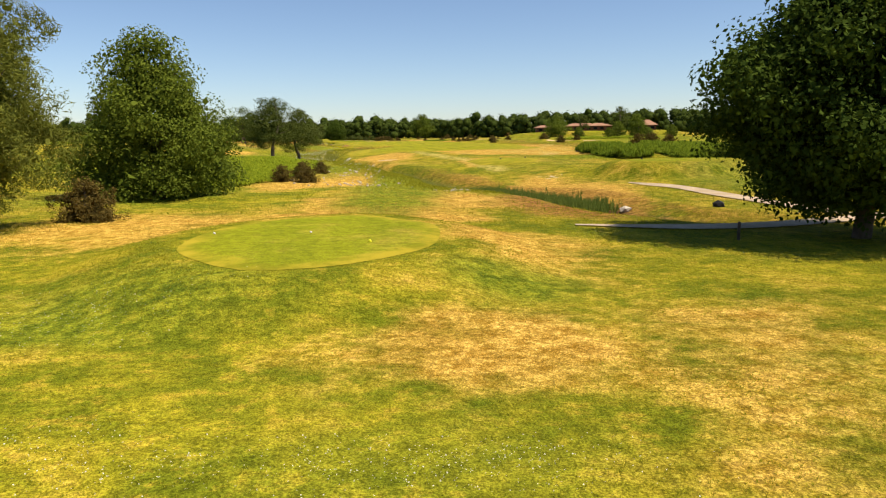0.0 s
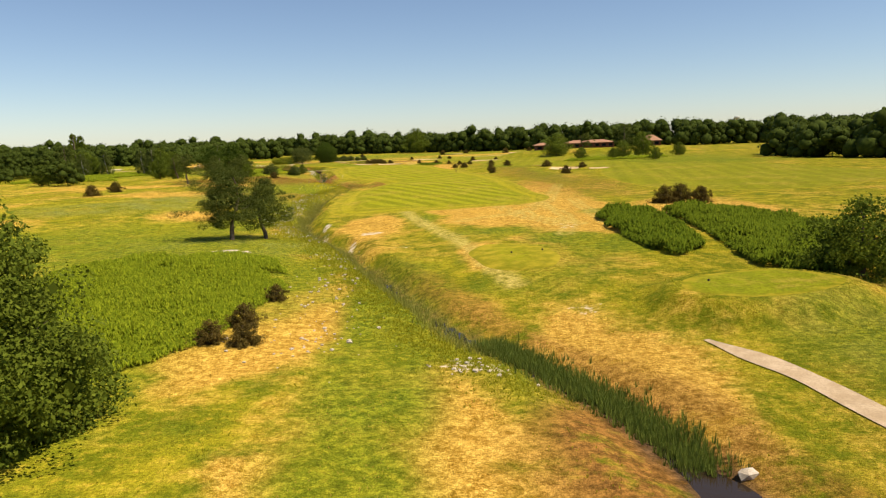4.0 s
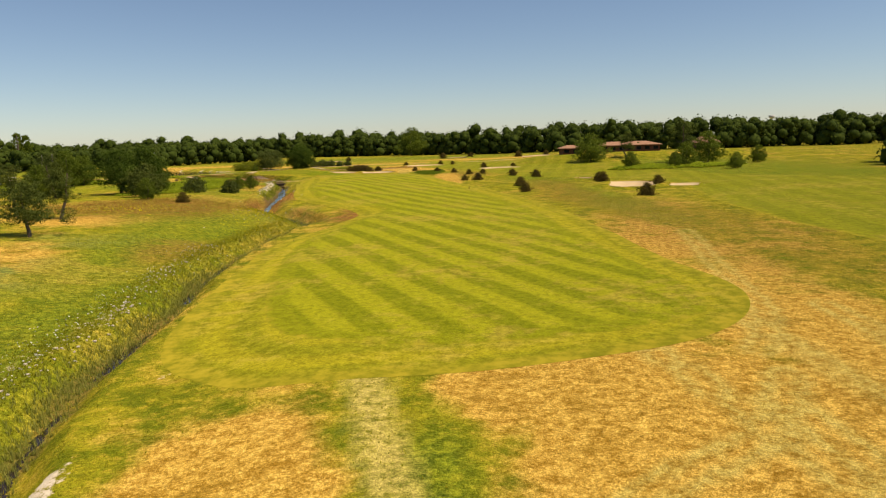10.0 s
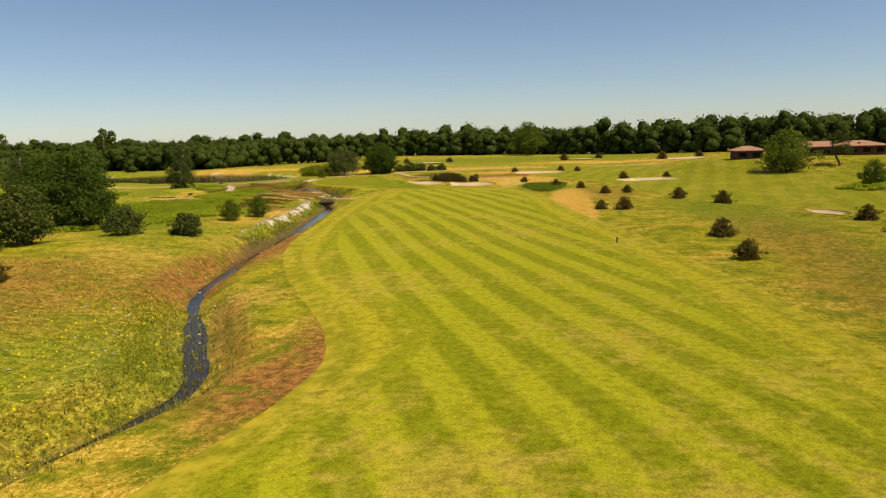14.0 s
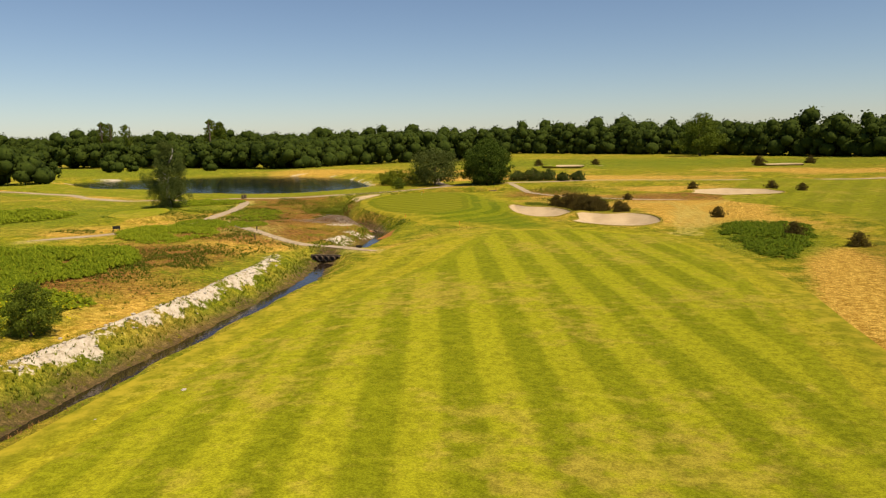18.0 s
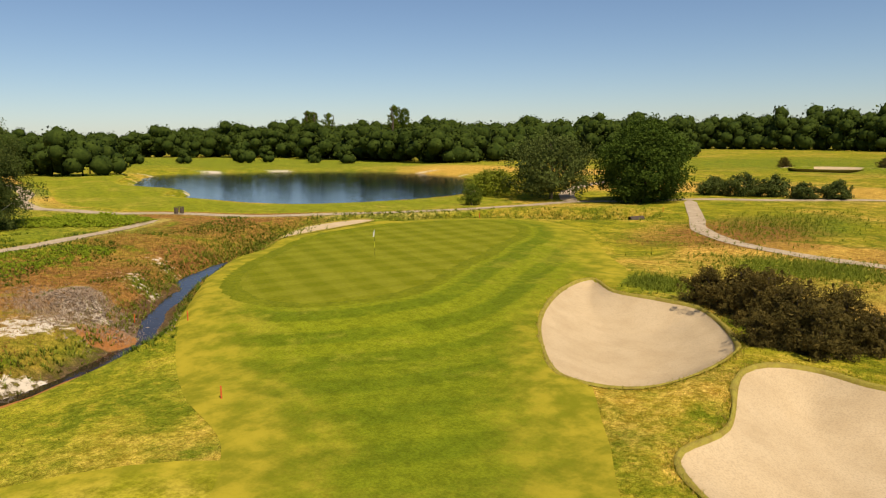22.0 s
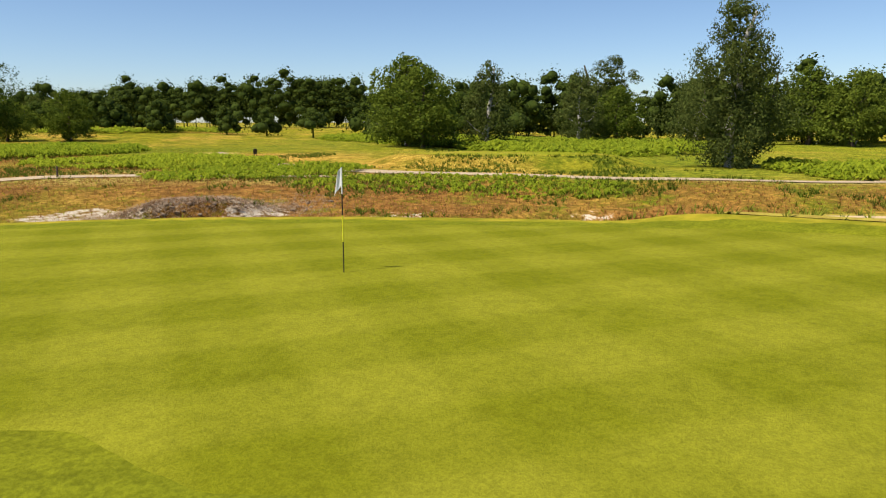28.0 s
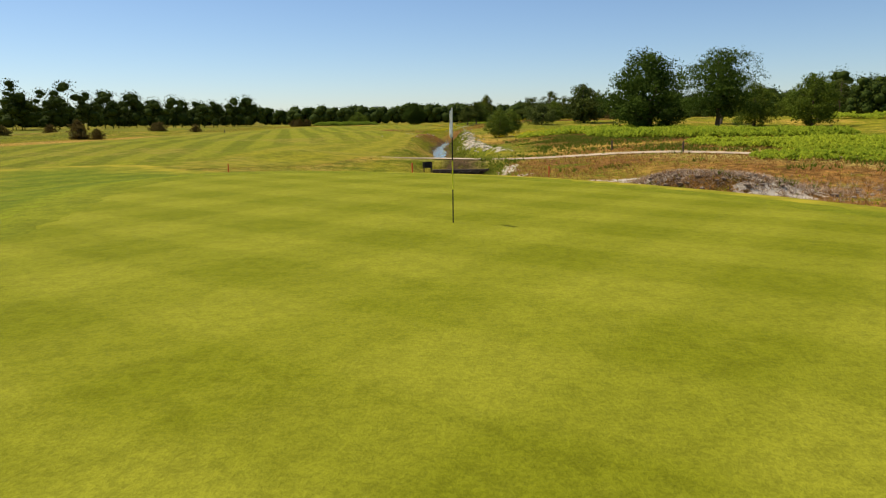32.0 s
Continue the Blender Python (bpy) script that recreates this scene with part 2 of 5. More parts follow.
def base_height(x, y):
    """The lie of the land before streams, sand and tees are cut into it."""
    z = 0.9 * (fbm(x, y, 45, 3, 2) - 0.5) + 0.25 * (vnoise(x, y, 9, 8) - 0.5)
    z = z * smooth(1200, 300, np.hypot(x, y - 250))
    z = z - 1.1 * smooth(100, 62, y) * smooth(400, 200, np.hypot(x, y))
    z = z + 1.6 * smooth(-32, -60, x) * smooth(120, 170, y) * smooth(330, 260, y)
    z = z + 1.2 * smooth(25, 90, x) * smooth(330, 440, y) + 3.4 * smooth(32, 8, line_distance(x, y, HOUSE_LINE, False, 40))
    z = z + 0.9 * smooth(35, 8, np.hypot(x - 33, y - 300)) * vnoise(x, y, 12, 5)
    return z


def height(x, y):
    x, y = np.asarray(x, float), np.asarray(y, float)
    z = base_height(x, y)
    for line, top, fall in ((BUNKERS[2], 0.85, 2.5), (GREEN, 0.55, 11.0), (TEE, -0.5, 5.0), (TEE_B, 0.2, 4.0), (TEE_C, 0.8, 5.0)):
        k = smooth(fall, 0.5, signed(x, y, line, 16))
        z = z * (1 - k) + top * k
    k = np.zeros(x.shape)
    for line, width in PATHS:
        k = np.maximum(k, smooth(width * 0.5 + 2.2, width * 0.5 + 0.2, line_distance(x, y, line, False, 8)))
    d = line_distance(x, y, STREAM, False, 20)
    z = z - 0.9 * smooth(17, 4, d) * (0.3 + 0.7 * smooth(58, 76, y)) * (1 - 0.7 * smooth(20, 2, signed(x, y, GREEN, 22)))
    d = d + 0.7 * (vnoise(x, y, 5, 11) - 0.5) + 0.3 * (vnoise(x, y, 1.7, 12) - 0.5)
    cut = smooth(4.4 - 1.4 * smooth(66, 80, y) * smooth(240, 226, y), 0.25 + 0.5 * smooth(290, 330, y) - 0.35 * smooth(378, 390, y), d) * (1 - k)
    bed = 2.55 - 0.14 * np.maximum(0, vnoise(x, y, 3.4, 14) - 0.42) * smooth(64, 76, y) * smooth(246, 234, y) - 0.1 * np.maximum(0, vnoise(x, y, 4.2, 15) - 0.5) * smooth(384, 394, y)
    z = z * (1 - cut) - bed * cut
    d = line_distance(x, y, DITCH, False, 12)
    z = z - 2.0 * smooth(6.5, 1.5, d) * (1 - k)
    z = z + 0.8 * smooth(1.8, 0.2, line_distance(x, y, SPOIL, False, 6)) * (0.15 + 0.9 * fbm(x, y, 2.6, 17))
    z = z + 0.9 * smooth(1.0, 0.2, np.hypot((x + 73) / 6.5, (y - 405.5) / 2.6))
    for q in RUST:
        z = z + 0.3 * smooth(1.1, 0.4, np.hypot((x - q[0]) / q[2], (y - q[1]) / q[3]))
    for line, lip in zip(BUNKERS, LIPS):
        d = signed(x, y, line, 8)
        z = z + 0.3 * smooth(3.0, 0.4, np.abs(d - 0.8)) - min(0.3, lip) * smooth(0.15, -0.5, d) - lip * smooth(0.0, -4.0, d)
    d = signed(x, y, POND, 20)
    z = z * smooth(-2, 8, d) - 0.4 * smooth(9, 1, d) - 2.4 * smooth(1.5, -2.5, d)
    return z


# ---- materials ----
STRIPES = (21.7, 4.35, 2.51)  # turn, width of a pair, shift

def material(name, rough=0.8):
    m = bpy.data.materials.new(name)
    m.use_nodes = True
    n = m.node_tree.nodes
    b = n["Principled BSDF"]
    b.inputs["Roughness"].default_value = rough
    b.inputs["Specular IOR Level"].default_value = 0.1
    return m, n, m.node_tree.links, b


def mix(n, l, a, b, fac):
    """A colour mix; a, b: colour or socket, fac: number or socket."""
    k = n.new("ShaderNodeMix")
    k.data_type = "RGBA"
    for slot, v in ((6, a), (7, b), (0, fac)):
        if isinstance(v, bpy.types.NodeSocket):
            l.new(v, k.inputs[slot])
        else:
            k.inputs[slot].default_value = (*v, 1) if isinstance(v, tuple) else v
    return k.outputs[2]


def tex(n, l, scale, detail=3.0, rough=0.6, where=None, stretch=None):
    c = where or n.new("ShaderNodeTexCoord").outputs["Object"]
    if stretch:
        mp = n.new("ShaderNodeMapping")
        mp.inputs["Scale"].default_value, mp.inputs["Rotation"].default_value = stretch[:3], (0, 0, radians(stretch[3]))
        l.new(c, mp.inputs[0])
        c = mp.outputs[0]
    t = n.new("ShaderNodeTexNoise")
    t.inputs["Scale"].default_value, t.inputs["Detail"].default_value, t.inputs["Roughness"].default_value = scale, detail, rough
    l.new(c, t.inputs["Vector"])
    return t.outputs["Fac"]


def ramp(n, l, v, lo, hi, a=0.0, b=1.0):
    r = n.new("ShaderNodeMapRange")
    r.interpolation_type = "SMOOTHSTEP"
    for k, x in enumerate((lo, hi, a, b)):
        r.inputs[1 + k].default_value = x
    l.new(v, r.inputs[0])
    return r.outputs[0]


def times(n, l, a, b, op="MULTIPLY"):
    k = n.new("ShaderNodeMath")
    k.operation = op
    for slot, v in ((0, a), (1, b)):
        if isinstance(v, bpy.types.NodeSocket):
            l.new(v, k.inputs[slot])
        else:
            k.inputs[slot].default_value = v
    return k.outputs[0]


def attr(n, name):
    a = n.new("ShaderNodeAttribute")
    a.attribute_name = name
    return a.outputs["Fac"]


def gain(n, l, c, v):
    """A colour scaled by a value."""
    k = n.new("ShaderNodeVectorMath")
    k.operation = "SCALE"
    l.new(c, k.inputs[0])
    l.new(v, k.inputs["Scale"])
    return k.outputs[0]


def bump(n, l, b, v, strength, distance):
    k = n.new("ShaderNodeBump")
    k.inputs["Strength"].default_value, k.inputs["Distance"].default_value = strength, distance
    l.new(v, k.inputs["Height"])
    l.new(k.outputs[0], b.inputs["Normal"])


def ground_material():
    m, n, l, b = material("rough_grass", 0.95)
    b.inputs["Specular IOR Level"].default_value = 0.03
    b.inputs["Diffuse Roughness"].default_value = 0.6
    big, mid, fine = tex(n, l, 0.06, 4), tex(n, l, 0.35, 6, 0.68), tex(n, l, 6.0, 4, 0.75)
    tuft, patch = tex(n, l, 1.6, 5, 0.72), tex(n, l, 0.16, 5, 0.62)
    green = mix(n, l, (0.14, 0.16, 0.009), (0.325, 0.285, 0.017), ramp(n, l, mid, 0.36, 0.62))
    green = mix(n, l, green, (0.42, 0.28, 0.03), times(n, l, ramp(n, l, tuft, 0.5, 0.68), 0.6))
    green = mix(n, l, green, (0.10, 0.135, 0.009), times(n, l, ramp(n, l, patch, 0.52, 0.68), 0.7))
    dry = mix(n, l, (0.41, 0.22, 0.024), (0.60, 0.38, 0.075), ramp(n, l, tuft, 0.36, 0.64))
    dry = mix(n, l, dry, (0.66, 0.47, 0.13), times(n, l, ramp(n, l, fine, 0.5, 0.7), 0.55))
    dry = mix(n, l, dry, (0.30, 0.17, 0.02), times(n, l, ramp(n, l, mid, 0.46, 0.34), 0.7))
    k = times(n, l, times(n, l, attr(n, "dry"), 1.05), times(n, l, times(n, l, big, 2.0), times(n, l, mid, 1.5), "ADD"), "ADD")
    k = times(n, l, k, times(n, l, tuft, 0.3), "ADD")
    c = mix(n, l, green, dry, ramp(n, l, k, 1.8, 2.55))
    grey = mix(n, l, (0.14, 0.165, 0.032), (0.25, 0.25, 0.05), ramp(n, l, tuft, 0.35, 0.65))
    c = mix(n, l, c, grey, times(n, l, times(n, l, attr(n, "grey"), ramp(n, l, patch, 0.62, 0.42, 0.2, 1.0)), ramp(n, l, mid, 0.3, 0.55)))
    lush = mix(n, l, (0.085, 0.125, 0.010), (0.235, 0.255, 0.017), ramp(n, l, tuft, 0.35, 0.65))
    c = mix(n, l, c, lush, times(n, l, times(n, l, attr(n, "lush"), ramp(n, l, patch, 0.36, 0.56, 0.65, 1.0)), ramp(n, l, mid, 0.2, 0.55)))
    red = mix(n, l, (0.17, 0.085, 0.02), (0.34, 0.165, 0.04), ramp(n, l, tuft, 0.36, 0.64))
    c = mix(n, l, c, red, times(n, l, attr(n, "heath"), ramp(n, l, mid, 0.32, 0.5)))
    pale = mix(n, l, (0.40, 0.33, 0.05), (0.56, 0.44, 0.14), tuft)
    c = mix(n, l, c, pale, times(n, l, attr(n, "strip"), ramp(n, l, tuft, 0.25, 0.6)))
    mud = mix(n, l, (0.05, 0.035, 0.02), (0.15, 0.09, 0.045), ramp(n, l, tuft, 0.3, 0.7))
    c = mix(n, l, c, mud, times(n, l, attr(n, "mud"), ramp(n, l, tuft, 0.3, 0.5)))
    c = gain(n, l, c, ramp(n, l, tex(n, l, 24.0, 2, 0.6), 0.36, 0.64, 0.74, 1.22))
    c = gain(n, l, c, times(n, l, ramp(n, l, fine, 0.34, 0.64, 0.68, 1.2), ramp(n, l, tuft, 0.32, 0.64, 0.82, 1.12)))
    sand = mix(n, l, (0.40, 0.31, 0.20), (0.64, 0.55, 0.42), ramp(n, l, tuft, 0.3, 0.6))
    c = mix(n, l, c, sand, ramp(n, l, times(n, l, times(n, l, attr(n, "sand"), 0.6), tuft, "ADD"), 0.84, 0.96))
    rust = mix(n, l, (0.30, 0.11, 0.03), (0.44, 0.20, 0.06), tuft)
    c = mix(n, l, c, rust, ramp(n, l, times(n, l, attr(n, "rust"), mid, "ADD"), 0.85, 1.05))
    l.new(c, b.inputs["Base Color"])
    bump(n, l, b, fine, 0.8, 0.14)
    return m


def mown_material(name, light, dark, turn, period, phase, strength, grain, cross=0.0, ring=False, fade=1.0, border=0.0, speck=1.0, matt=0.6, parched=0.7):
    """Short grass with mowing stripes at a turn from +y."""
    m, n, l, b = material(name, 0.92)
    b.inputs["Specular IOR Level"].default_value = 0.03
    b.inputs["Diffuse Roughness"].default_value = matt
    big, mid, fine = tex(n, l, 0.07, 4), tex(n, l, 0.6, 5, 0.65), tex(n, l, grain, 4, 0.7)
    xyz = n.new("ShaderNodeSeparateXYZ")
    l.new(n.new("ShaderNodeTexCoord").outputs["Object"], xyz.inputs[0])

    def stripes(angle, width, shift):
        u = times(n, l, times(n, l, xyz.outputs[0], math.cos(radians(angle))), times(n, l, xyz.outputs[1], math.sin(radians(angle))), "ADD")
        u = times(n, l, u, times(n, l, mid, 0.35), "ADD")
        s = times(n, l, times(n, l, times(n, l, u, shift, "ADD"), 2 * math.pi / width), 0.0, "SINE")
        return ramp(n, l, s, -0.5, 0.5)

    s = stripes(turn, period, phase)
    if ring:
        u = times(n, l, attr(n, "ring"), times(n, l, mid, 0.5), "ADD")
        s = ramp(n, l, times(n, l, times(n, l, u, 2 * math.pi / period), 0.0, "SINE"), -0.5, 0.5)
        s = times(n, l, s, ramp(n, l, attr(n, "ring"), 11.0, 6.0, 0.5, 1.0))
    if border:
        u = times(n, l, attr(n, "edge"), times(n, l, mid, 0.5), "ADD")
        p = ramp(n, l, times(n, l, times(n, l, u, 2 * math.pi / 4.2), 0.0, "SINE"), -0.6, 0.6, 0.35, 0.95)
        w = ramp(n, l, u, -border - 0.3, -border + 0.3)
        s = times(n, l, times(n, l, s, times(n, l, 1.0, w, "SUBTRACT")), times(n, l, p, w), "ADD")
    if cross:
        s = times(n, l, times(n, l, s, 1 - cross), times(n, l, stripes(turn + 90, period, 0), cross), "ADD")
    c = mix(n, l, dark, light, times(n, l, s, strength))
    dry = mix(n, l, (0.38, 0.28, 0.03), (0.46, 0.34, 0.06), mid)
    c = mix(n, l, c, dry, times(n, l, ramp(n, l, times(n, l, big, mid, "ADD"), 0.98, 1.25), parched))
    c = mix(n, l, c, tuple(v * 1.12 for v in light), times(n, l, ramp(n, l, tex(n, l, 0.3, 7, 0.78), 0.48, 0.66), 0.35))
    c = gain(n, l, c, ramp(n, l, fine, 0.36, 0.62, 1 - 0.3 * speck, 1 + 0.08 * speck))
    c = gain(n, l, c, ramp(n, l, tex(n, l, grain * 0.2, 6, 0.75), 0.36, 0.6, 1 - 0.3 * speck, 1 + 0.06 * speck))
    if fade:
        rough = mix(n, l, (0.20, 0.19, 0.012), (0.38, 0.30, 0.025), ramp(n, l, mid, 0.35, 0.65))
        c = mix(n, l, c, rough, ramp(n, l, times(n, l, attr(n, "edge"), times(n, l, mid, 1.6 * math.sqrt(fade)), "ADD"), 0.6 - 0.9 * fade, 0.8 * math.sqrt(fade)))
    l.new(c, b.inputs["Base Color"])
    bump(n, l, b, fine, 0.6, 0.03)
    return m


def plain_material(name, a, c2, scale, rough=0.9, relief=0.05, fine_scale=None):
    m, n, l, b = material(name, rough)
    f = tex(n, l, scale, 5, 0.65)
    g = tex(n, l, fine_scale or scale * 12, 3, 0.6)
    c = mix(n, l, a, c2, ramp(n, l, f, 0.3, 0.7))
    c = mix(n, l, c, tuple(v * 0.6 for v in a), times(n, l, ramp(n, l, g, 0.6, 0.3), 0.4))
    l.new(c, b.inputs["Base Color"])
    bump(n, l, b, g, 0.5, relief)
    return m


def leaf_material(name, a, c2, glow=0.25):
    """Leaves that vary from one to the next and let some light through."""
    m, n, l, b = material(name, 0.85)
    b.inputs["Specular IOR Level"].default_value = 0.04
    r = n.new("ShaderNodeNewGeometry").outputs["Random Per Island"]
    o = n.new("ShaderNodeObjectInfo").outputs["Random"]
    c = mix(n, l, a, c2, times(n, l, times(n, l, r, 0.7), times(n, l, o, 0.3), "ADD"))
    l.new(c, b.inputs["Base Color"])
    t = n.new("ShaderNodeBsdfTranslucent")
    l.new(c, t.inputs[0])
    s = n.new("ShaderNodeMixShader")
    s.inputs[0].default_value = glow
    l.new(b.outputs[0], s.inputs[1])
    l.new(t.outputs[0], s.inputs[2])
    l.new(s.outputs[0], n["Material Output"].inputs[0])
    return m


def water_material(name, colour, ripple):
    m, n, l, b = material(name, 0.04)
    b.inputs["Base Color"].default_value = (*colour, 1)
    b.inputs["Specular IOR Level"].default_value = 0.5
    b.inputs["IOR"].default_value = 1.33
    bump(n, l, b, tex(n, l, 1.6, 3, 0.5, stretch=(1, 2.2, 1, 30)), ripple, 0.05)
    return m


M_GROUND = ground_material()
M_FAIRWAY = mown_material("fairway_grass", (0.335, 0.325, 0.015), (0.212, 0.224, 0.009), STRIPES[0], STRIPES[1], STRIPES[2], 0.95, 9.0, border=2.1)
M_FAIRWAY_B = mown_material("fairway_grass_pale", (0.27, 0.265, 0.015), (0.22, 0.225, 0.012), -12, 6.0, 0.0, 0.8, 5.0)
M_SEMI = mown_material("semi_rough_grass", (0.37, 0.325, 0.018), (0.215, 0.22, 0.011), -14, 2.6, 0.0, 1.0, 6.0, border=9.0, fade=2.2)
M_APRON = mown_material("apron_grass", (0.26, 0.275, 0.012), (0.138, 0.172, 0.008), 0, 3.4, 0.0, 0.6, 9.0, 0.0, True, 5.0, 0.0, 0.8, 0.2, 0.25)
M_COLLAR = mown_material("collar_grass", (0.22, 0.225, 0.011), (0.165, 0.18, 0.009), 64, 3.0, 0.0, 0.3, 12.0, 0.0, False, 0.0, 0.0, 0.7, 0.0, 0.0)
M_GREEN = mown_material("green_grass", (0.247, 0.244, 0.017), (0.168, 0.177, 0.007), 64, 3.0, 0.0, 0.9, 26.0, 0.45, False, 0.0, 0.0, 0.55, 0.0, 0.0)
M_TEE = mown_material("tee_grass", (0.29, 0.30, 0.014), (0.225, 0.245, 0.012), 10, 4.0, 0.0, 0.4, 14.0)
M_TEELOW = mown_material("dry_tee_grass", (0.35, 0.33, 0.018), (0.255, 0.26, 0.012), 10, 4.0, 0.0, 0.5, 8.0, fade=5.0)
M_LAWN = mown_material("lawn_grass", (0.27, 0.27, 0.015), (0.20, 0.215, 0.012), 70, 5.0, 0.0, 0.4, 5.0)
M_SAND = plain_material("bunker_sand", (0.50, 0.365, 0.205), (0.58, 0.435, 0.255), 0.5, 0.95, 0.02, 14)
M_PATH = plain_material("gravel", (0.40, 0.295, 0.18), (0.54, 0.42, 0.28), 0.8, 0.95, 0.03, 9)
M_WATER = water_material("pond_water", (0.006, 0.012, 0.018), 0.25)
M_BROOK = water_material("brook_water", (0.03, 0.02, 0.012), 0.25)
M_BARK = plain_material("bark", (0.10, 0.075, 0.05), (0.16, 0.12, 0.085), 3, 0.95, 0.03)
M_BIRCH = plain_material("birch_bark", (0.55, 0.52, 0.47), (0.35, 0.32, 0.28), 3, 0.8, 0.01)
M_OAK = leaf_material("oak_leaf", (0.065, 0.10, 0.010), (0.17, 0.21, 0.026), 0.35)
M_DARK = leaf_material("dark_leaf", (0.03, 0.054, 0.007), (0.085, 0.125, 0.016))
M_PINE = leaf_material("pine_needle", (0.045, 0.066, 0.012), (0.125, 0.145, 0.028), 0.2)
M_PINELIGHT = leaf_material("young_pine_needle", (0.085, 0.105, 0.016), (0.21, 0.22, 0.036), 0.3)
M_BIRCHLEAF = leaf_material("birch_leaf", (0.055, 0.078, 0.016), (0.13, 0.15, 0.035))
M_BRACKEN = leaf_material("bracken_leaf", (0.13, 0.20, 0.012), (0.38, 0.43, 0.028), 0.45)
M_BUSH = leaf_material("heath_leaf", (0.05, 0.043, 0.011), (0.165, 0.115, 0.028), 0.15)
M_WILLOW = leaf_material("yellow_leaf", (0.14, 0.175, 0.015), (0.27, 0.28, 0.025), 0.35)
M_WOODS = leaf_material("woodland_leaf", (0.028, 0.046, 0.006), (0.075, 0.098, 0.014), 0.2)

# woodland leaf colour darkened, painting in the shade inside the far crowns
M_CROWNSHADE = plain_material("crown_shade_leaf", (0.024, 0.04, 0.005), (0.058, 0.08, 0.011), 0.35, 0.95, 0.3, 1.6)
M_DARKFERN = leaf_material("dark_fern", (0.06, 0.105, 0.007), (0.16, 0.21, 0.015), 0.35)
M_TUFT = leaf_material("grass_blade", (0.16, 0.185, 0.010), (0.50, 0.44, 0.04), 0.6)
M_STRAW = leaf_material("straw_blade", (0.42, 0.28, 0.04), (0.62, 0.45, 0.11), 0.55)
M_RUSSET = leaf_material("russet_blade", (0.24, 0.11, 0.03), (0.42, 0.23, 0.07), 0.35)
M_REED = leaf_material("reed_blade", (0.16, 0.19, 0.03), (0.36, 0.35, 0.08), 0.35)
M_REEDBED = leaf_material("reed_bed_blade", (0.10, 0.15, 0.025), (0.24, 0.28, 0.055), 0.35)
M_WEED = leaf_material("weed_leaf", (0.06, 0.095, 0.010), (0.17, 0.215, 0.022), 0.3)
M_REEDGREEN = leaf_material("green_reed_blade", (0.13, 0.17, 0.016), (0.28, 0.30, 0.036), 0.35)
M_CLOVER = leaf_material("clover_head", (0.62, 0.62, 0.5), (0.75, 0.75, 0.66), 0.2)
M_GORSE = leaf_material("yellow_petal", (0.55, 0.45, 0.01), (0.75, 0.62, 0.02), 0.2)
M_LITTER = leaf_material("dead_stalk", (0.17, 0.115, 0.07), (0.50, 0.37, 0.25), 0.1)
M_RUBBLE = plain_material("grey_rubble", (0.24, 0.17, 0.11), (0.40, 0.31, 0.22), 3.0, 0.95, 0.03)
M_EARTH = plain_material("dry_earth", (0.27, 0.20, 0.04), (0.38, 0.32, 0.05), 2.5, 0.95, 0.04)
M_STONE = plain_material("limestone", (0.42, 0.35, 0.26), (0.62, 0.55, 0.44), 2.0, 0.95, 0.03)
M_WHITE = plain_material("white_cloth", (0.78, 0.78, 0.78), (0.70, 0.70, 0.72), 4, 0.7, 0.002)
M_BLACK = plain_material("black_paint", (0.02, 0.02, 0.02), (0.035, 0.032, 0.03), 4, 0.5, 0.002)
M_YELLOW = plain_material("yellow_paint", (0.70, 0.66, 0.03), (0.78, 0.74, 0.05), 4, 0.5, 0.002)
M_RED = plain_material("red_paint", (0.62, 0.10, 0.03), (0.7, 0.14, 0.04), 4, 0.5, 0.002)
M_WOOD = plain_material("weathered_wood", (0.07, 0.05, 0.035), (0.13, 0.095, 0.065), 5, 0.85, 0.01)
M_PIPE = plain_material("grey_pipe", (0.45, 0.44, 0.42), (0.55, 0.54, 0.52), 2, 0.7, 0.005)
M_TIMBER = plain_material("red_timber", (0.12, 0.04, 0.025), (0.19, 0.07, 0.04), 1.2, 0.8, 0.02)
M_ROOF = plain_material("roof_tile", (0.30, 0.15, 0.09), (0.42, 0.24, 0.15), 1.0, 0.85, 0.04)
M_GLASS = plain_material("window_glass", (0.012, 0.014, 0.016), (0.02, 0.022, 0.025), 1, 0.08, 0.0)


# ---- meshes ----
def mesh(name, verts, faces, mat, attrs=None, soft=False):
    """A mesh from numpy arrays; all faces have the same number of corners."""
    me = bpy.data.meshes.new(name)
    verts, faces = np.asarray(verts, np.float32), np.asarray(faces, np.int32)
    me.vertices.add(len(verts))
    me.vertices.foreach_set("co", verts.ravel())
    me.loops.add(faces.size)
    me.loops.foreach_set("vertex_index", faces.ravel())
    me.polygons.add(len(faces))
    me.polygons.foreach_set("loop_start", np.arange(len(faces), dtype=np.int32) * faces.shape[1])
    if soft:
        me.polygons.foreach_set("use_smooth", np.ones(len(faces), bool))
    for key, values in (attrs or {}).items():
        me.attributes.new(key, "FLOAT", "POINT").data.foreach_set("value", np.asarray(values, np.float32))
    me.update(calc_edges=True)
    me.materials.append(mat)
    return me


def part(name, me, parent, label="", m=None):
    ob = new(name, me)
    ob.parent = parent
    if m is not None:
        ob.matrix_basis = m
    if label:
        ob["label"] = label
    return ob


def setting(name, me, label, category=""):
    return tagged(new(name, me), label, category or name.split("_")[0], kind="structure")


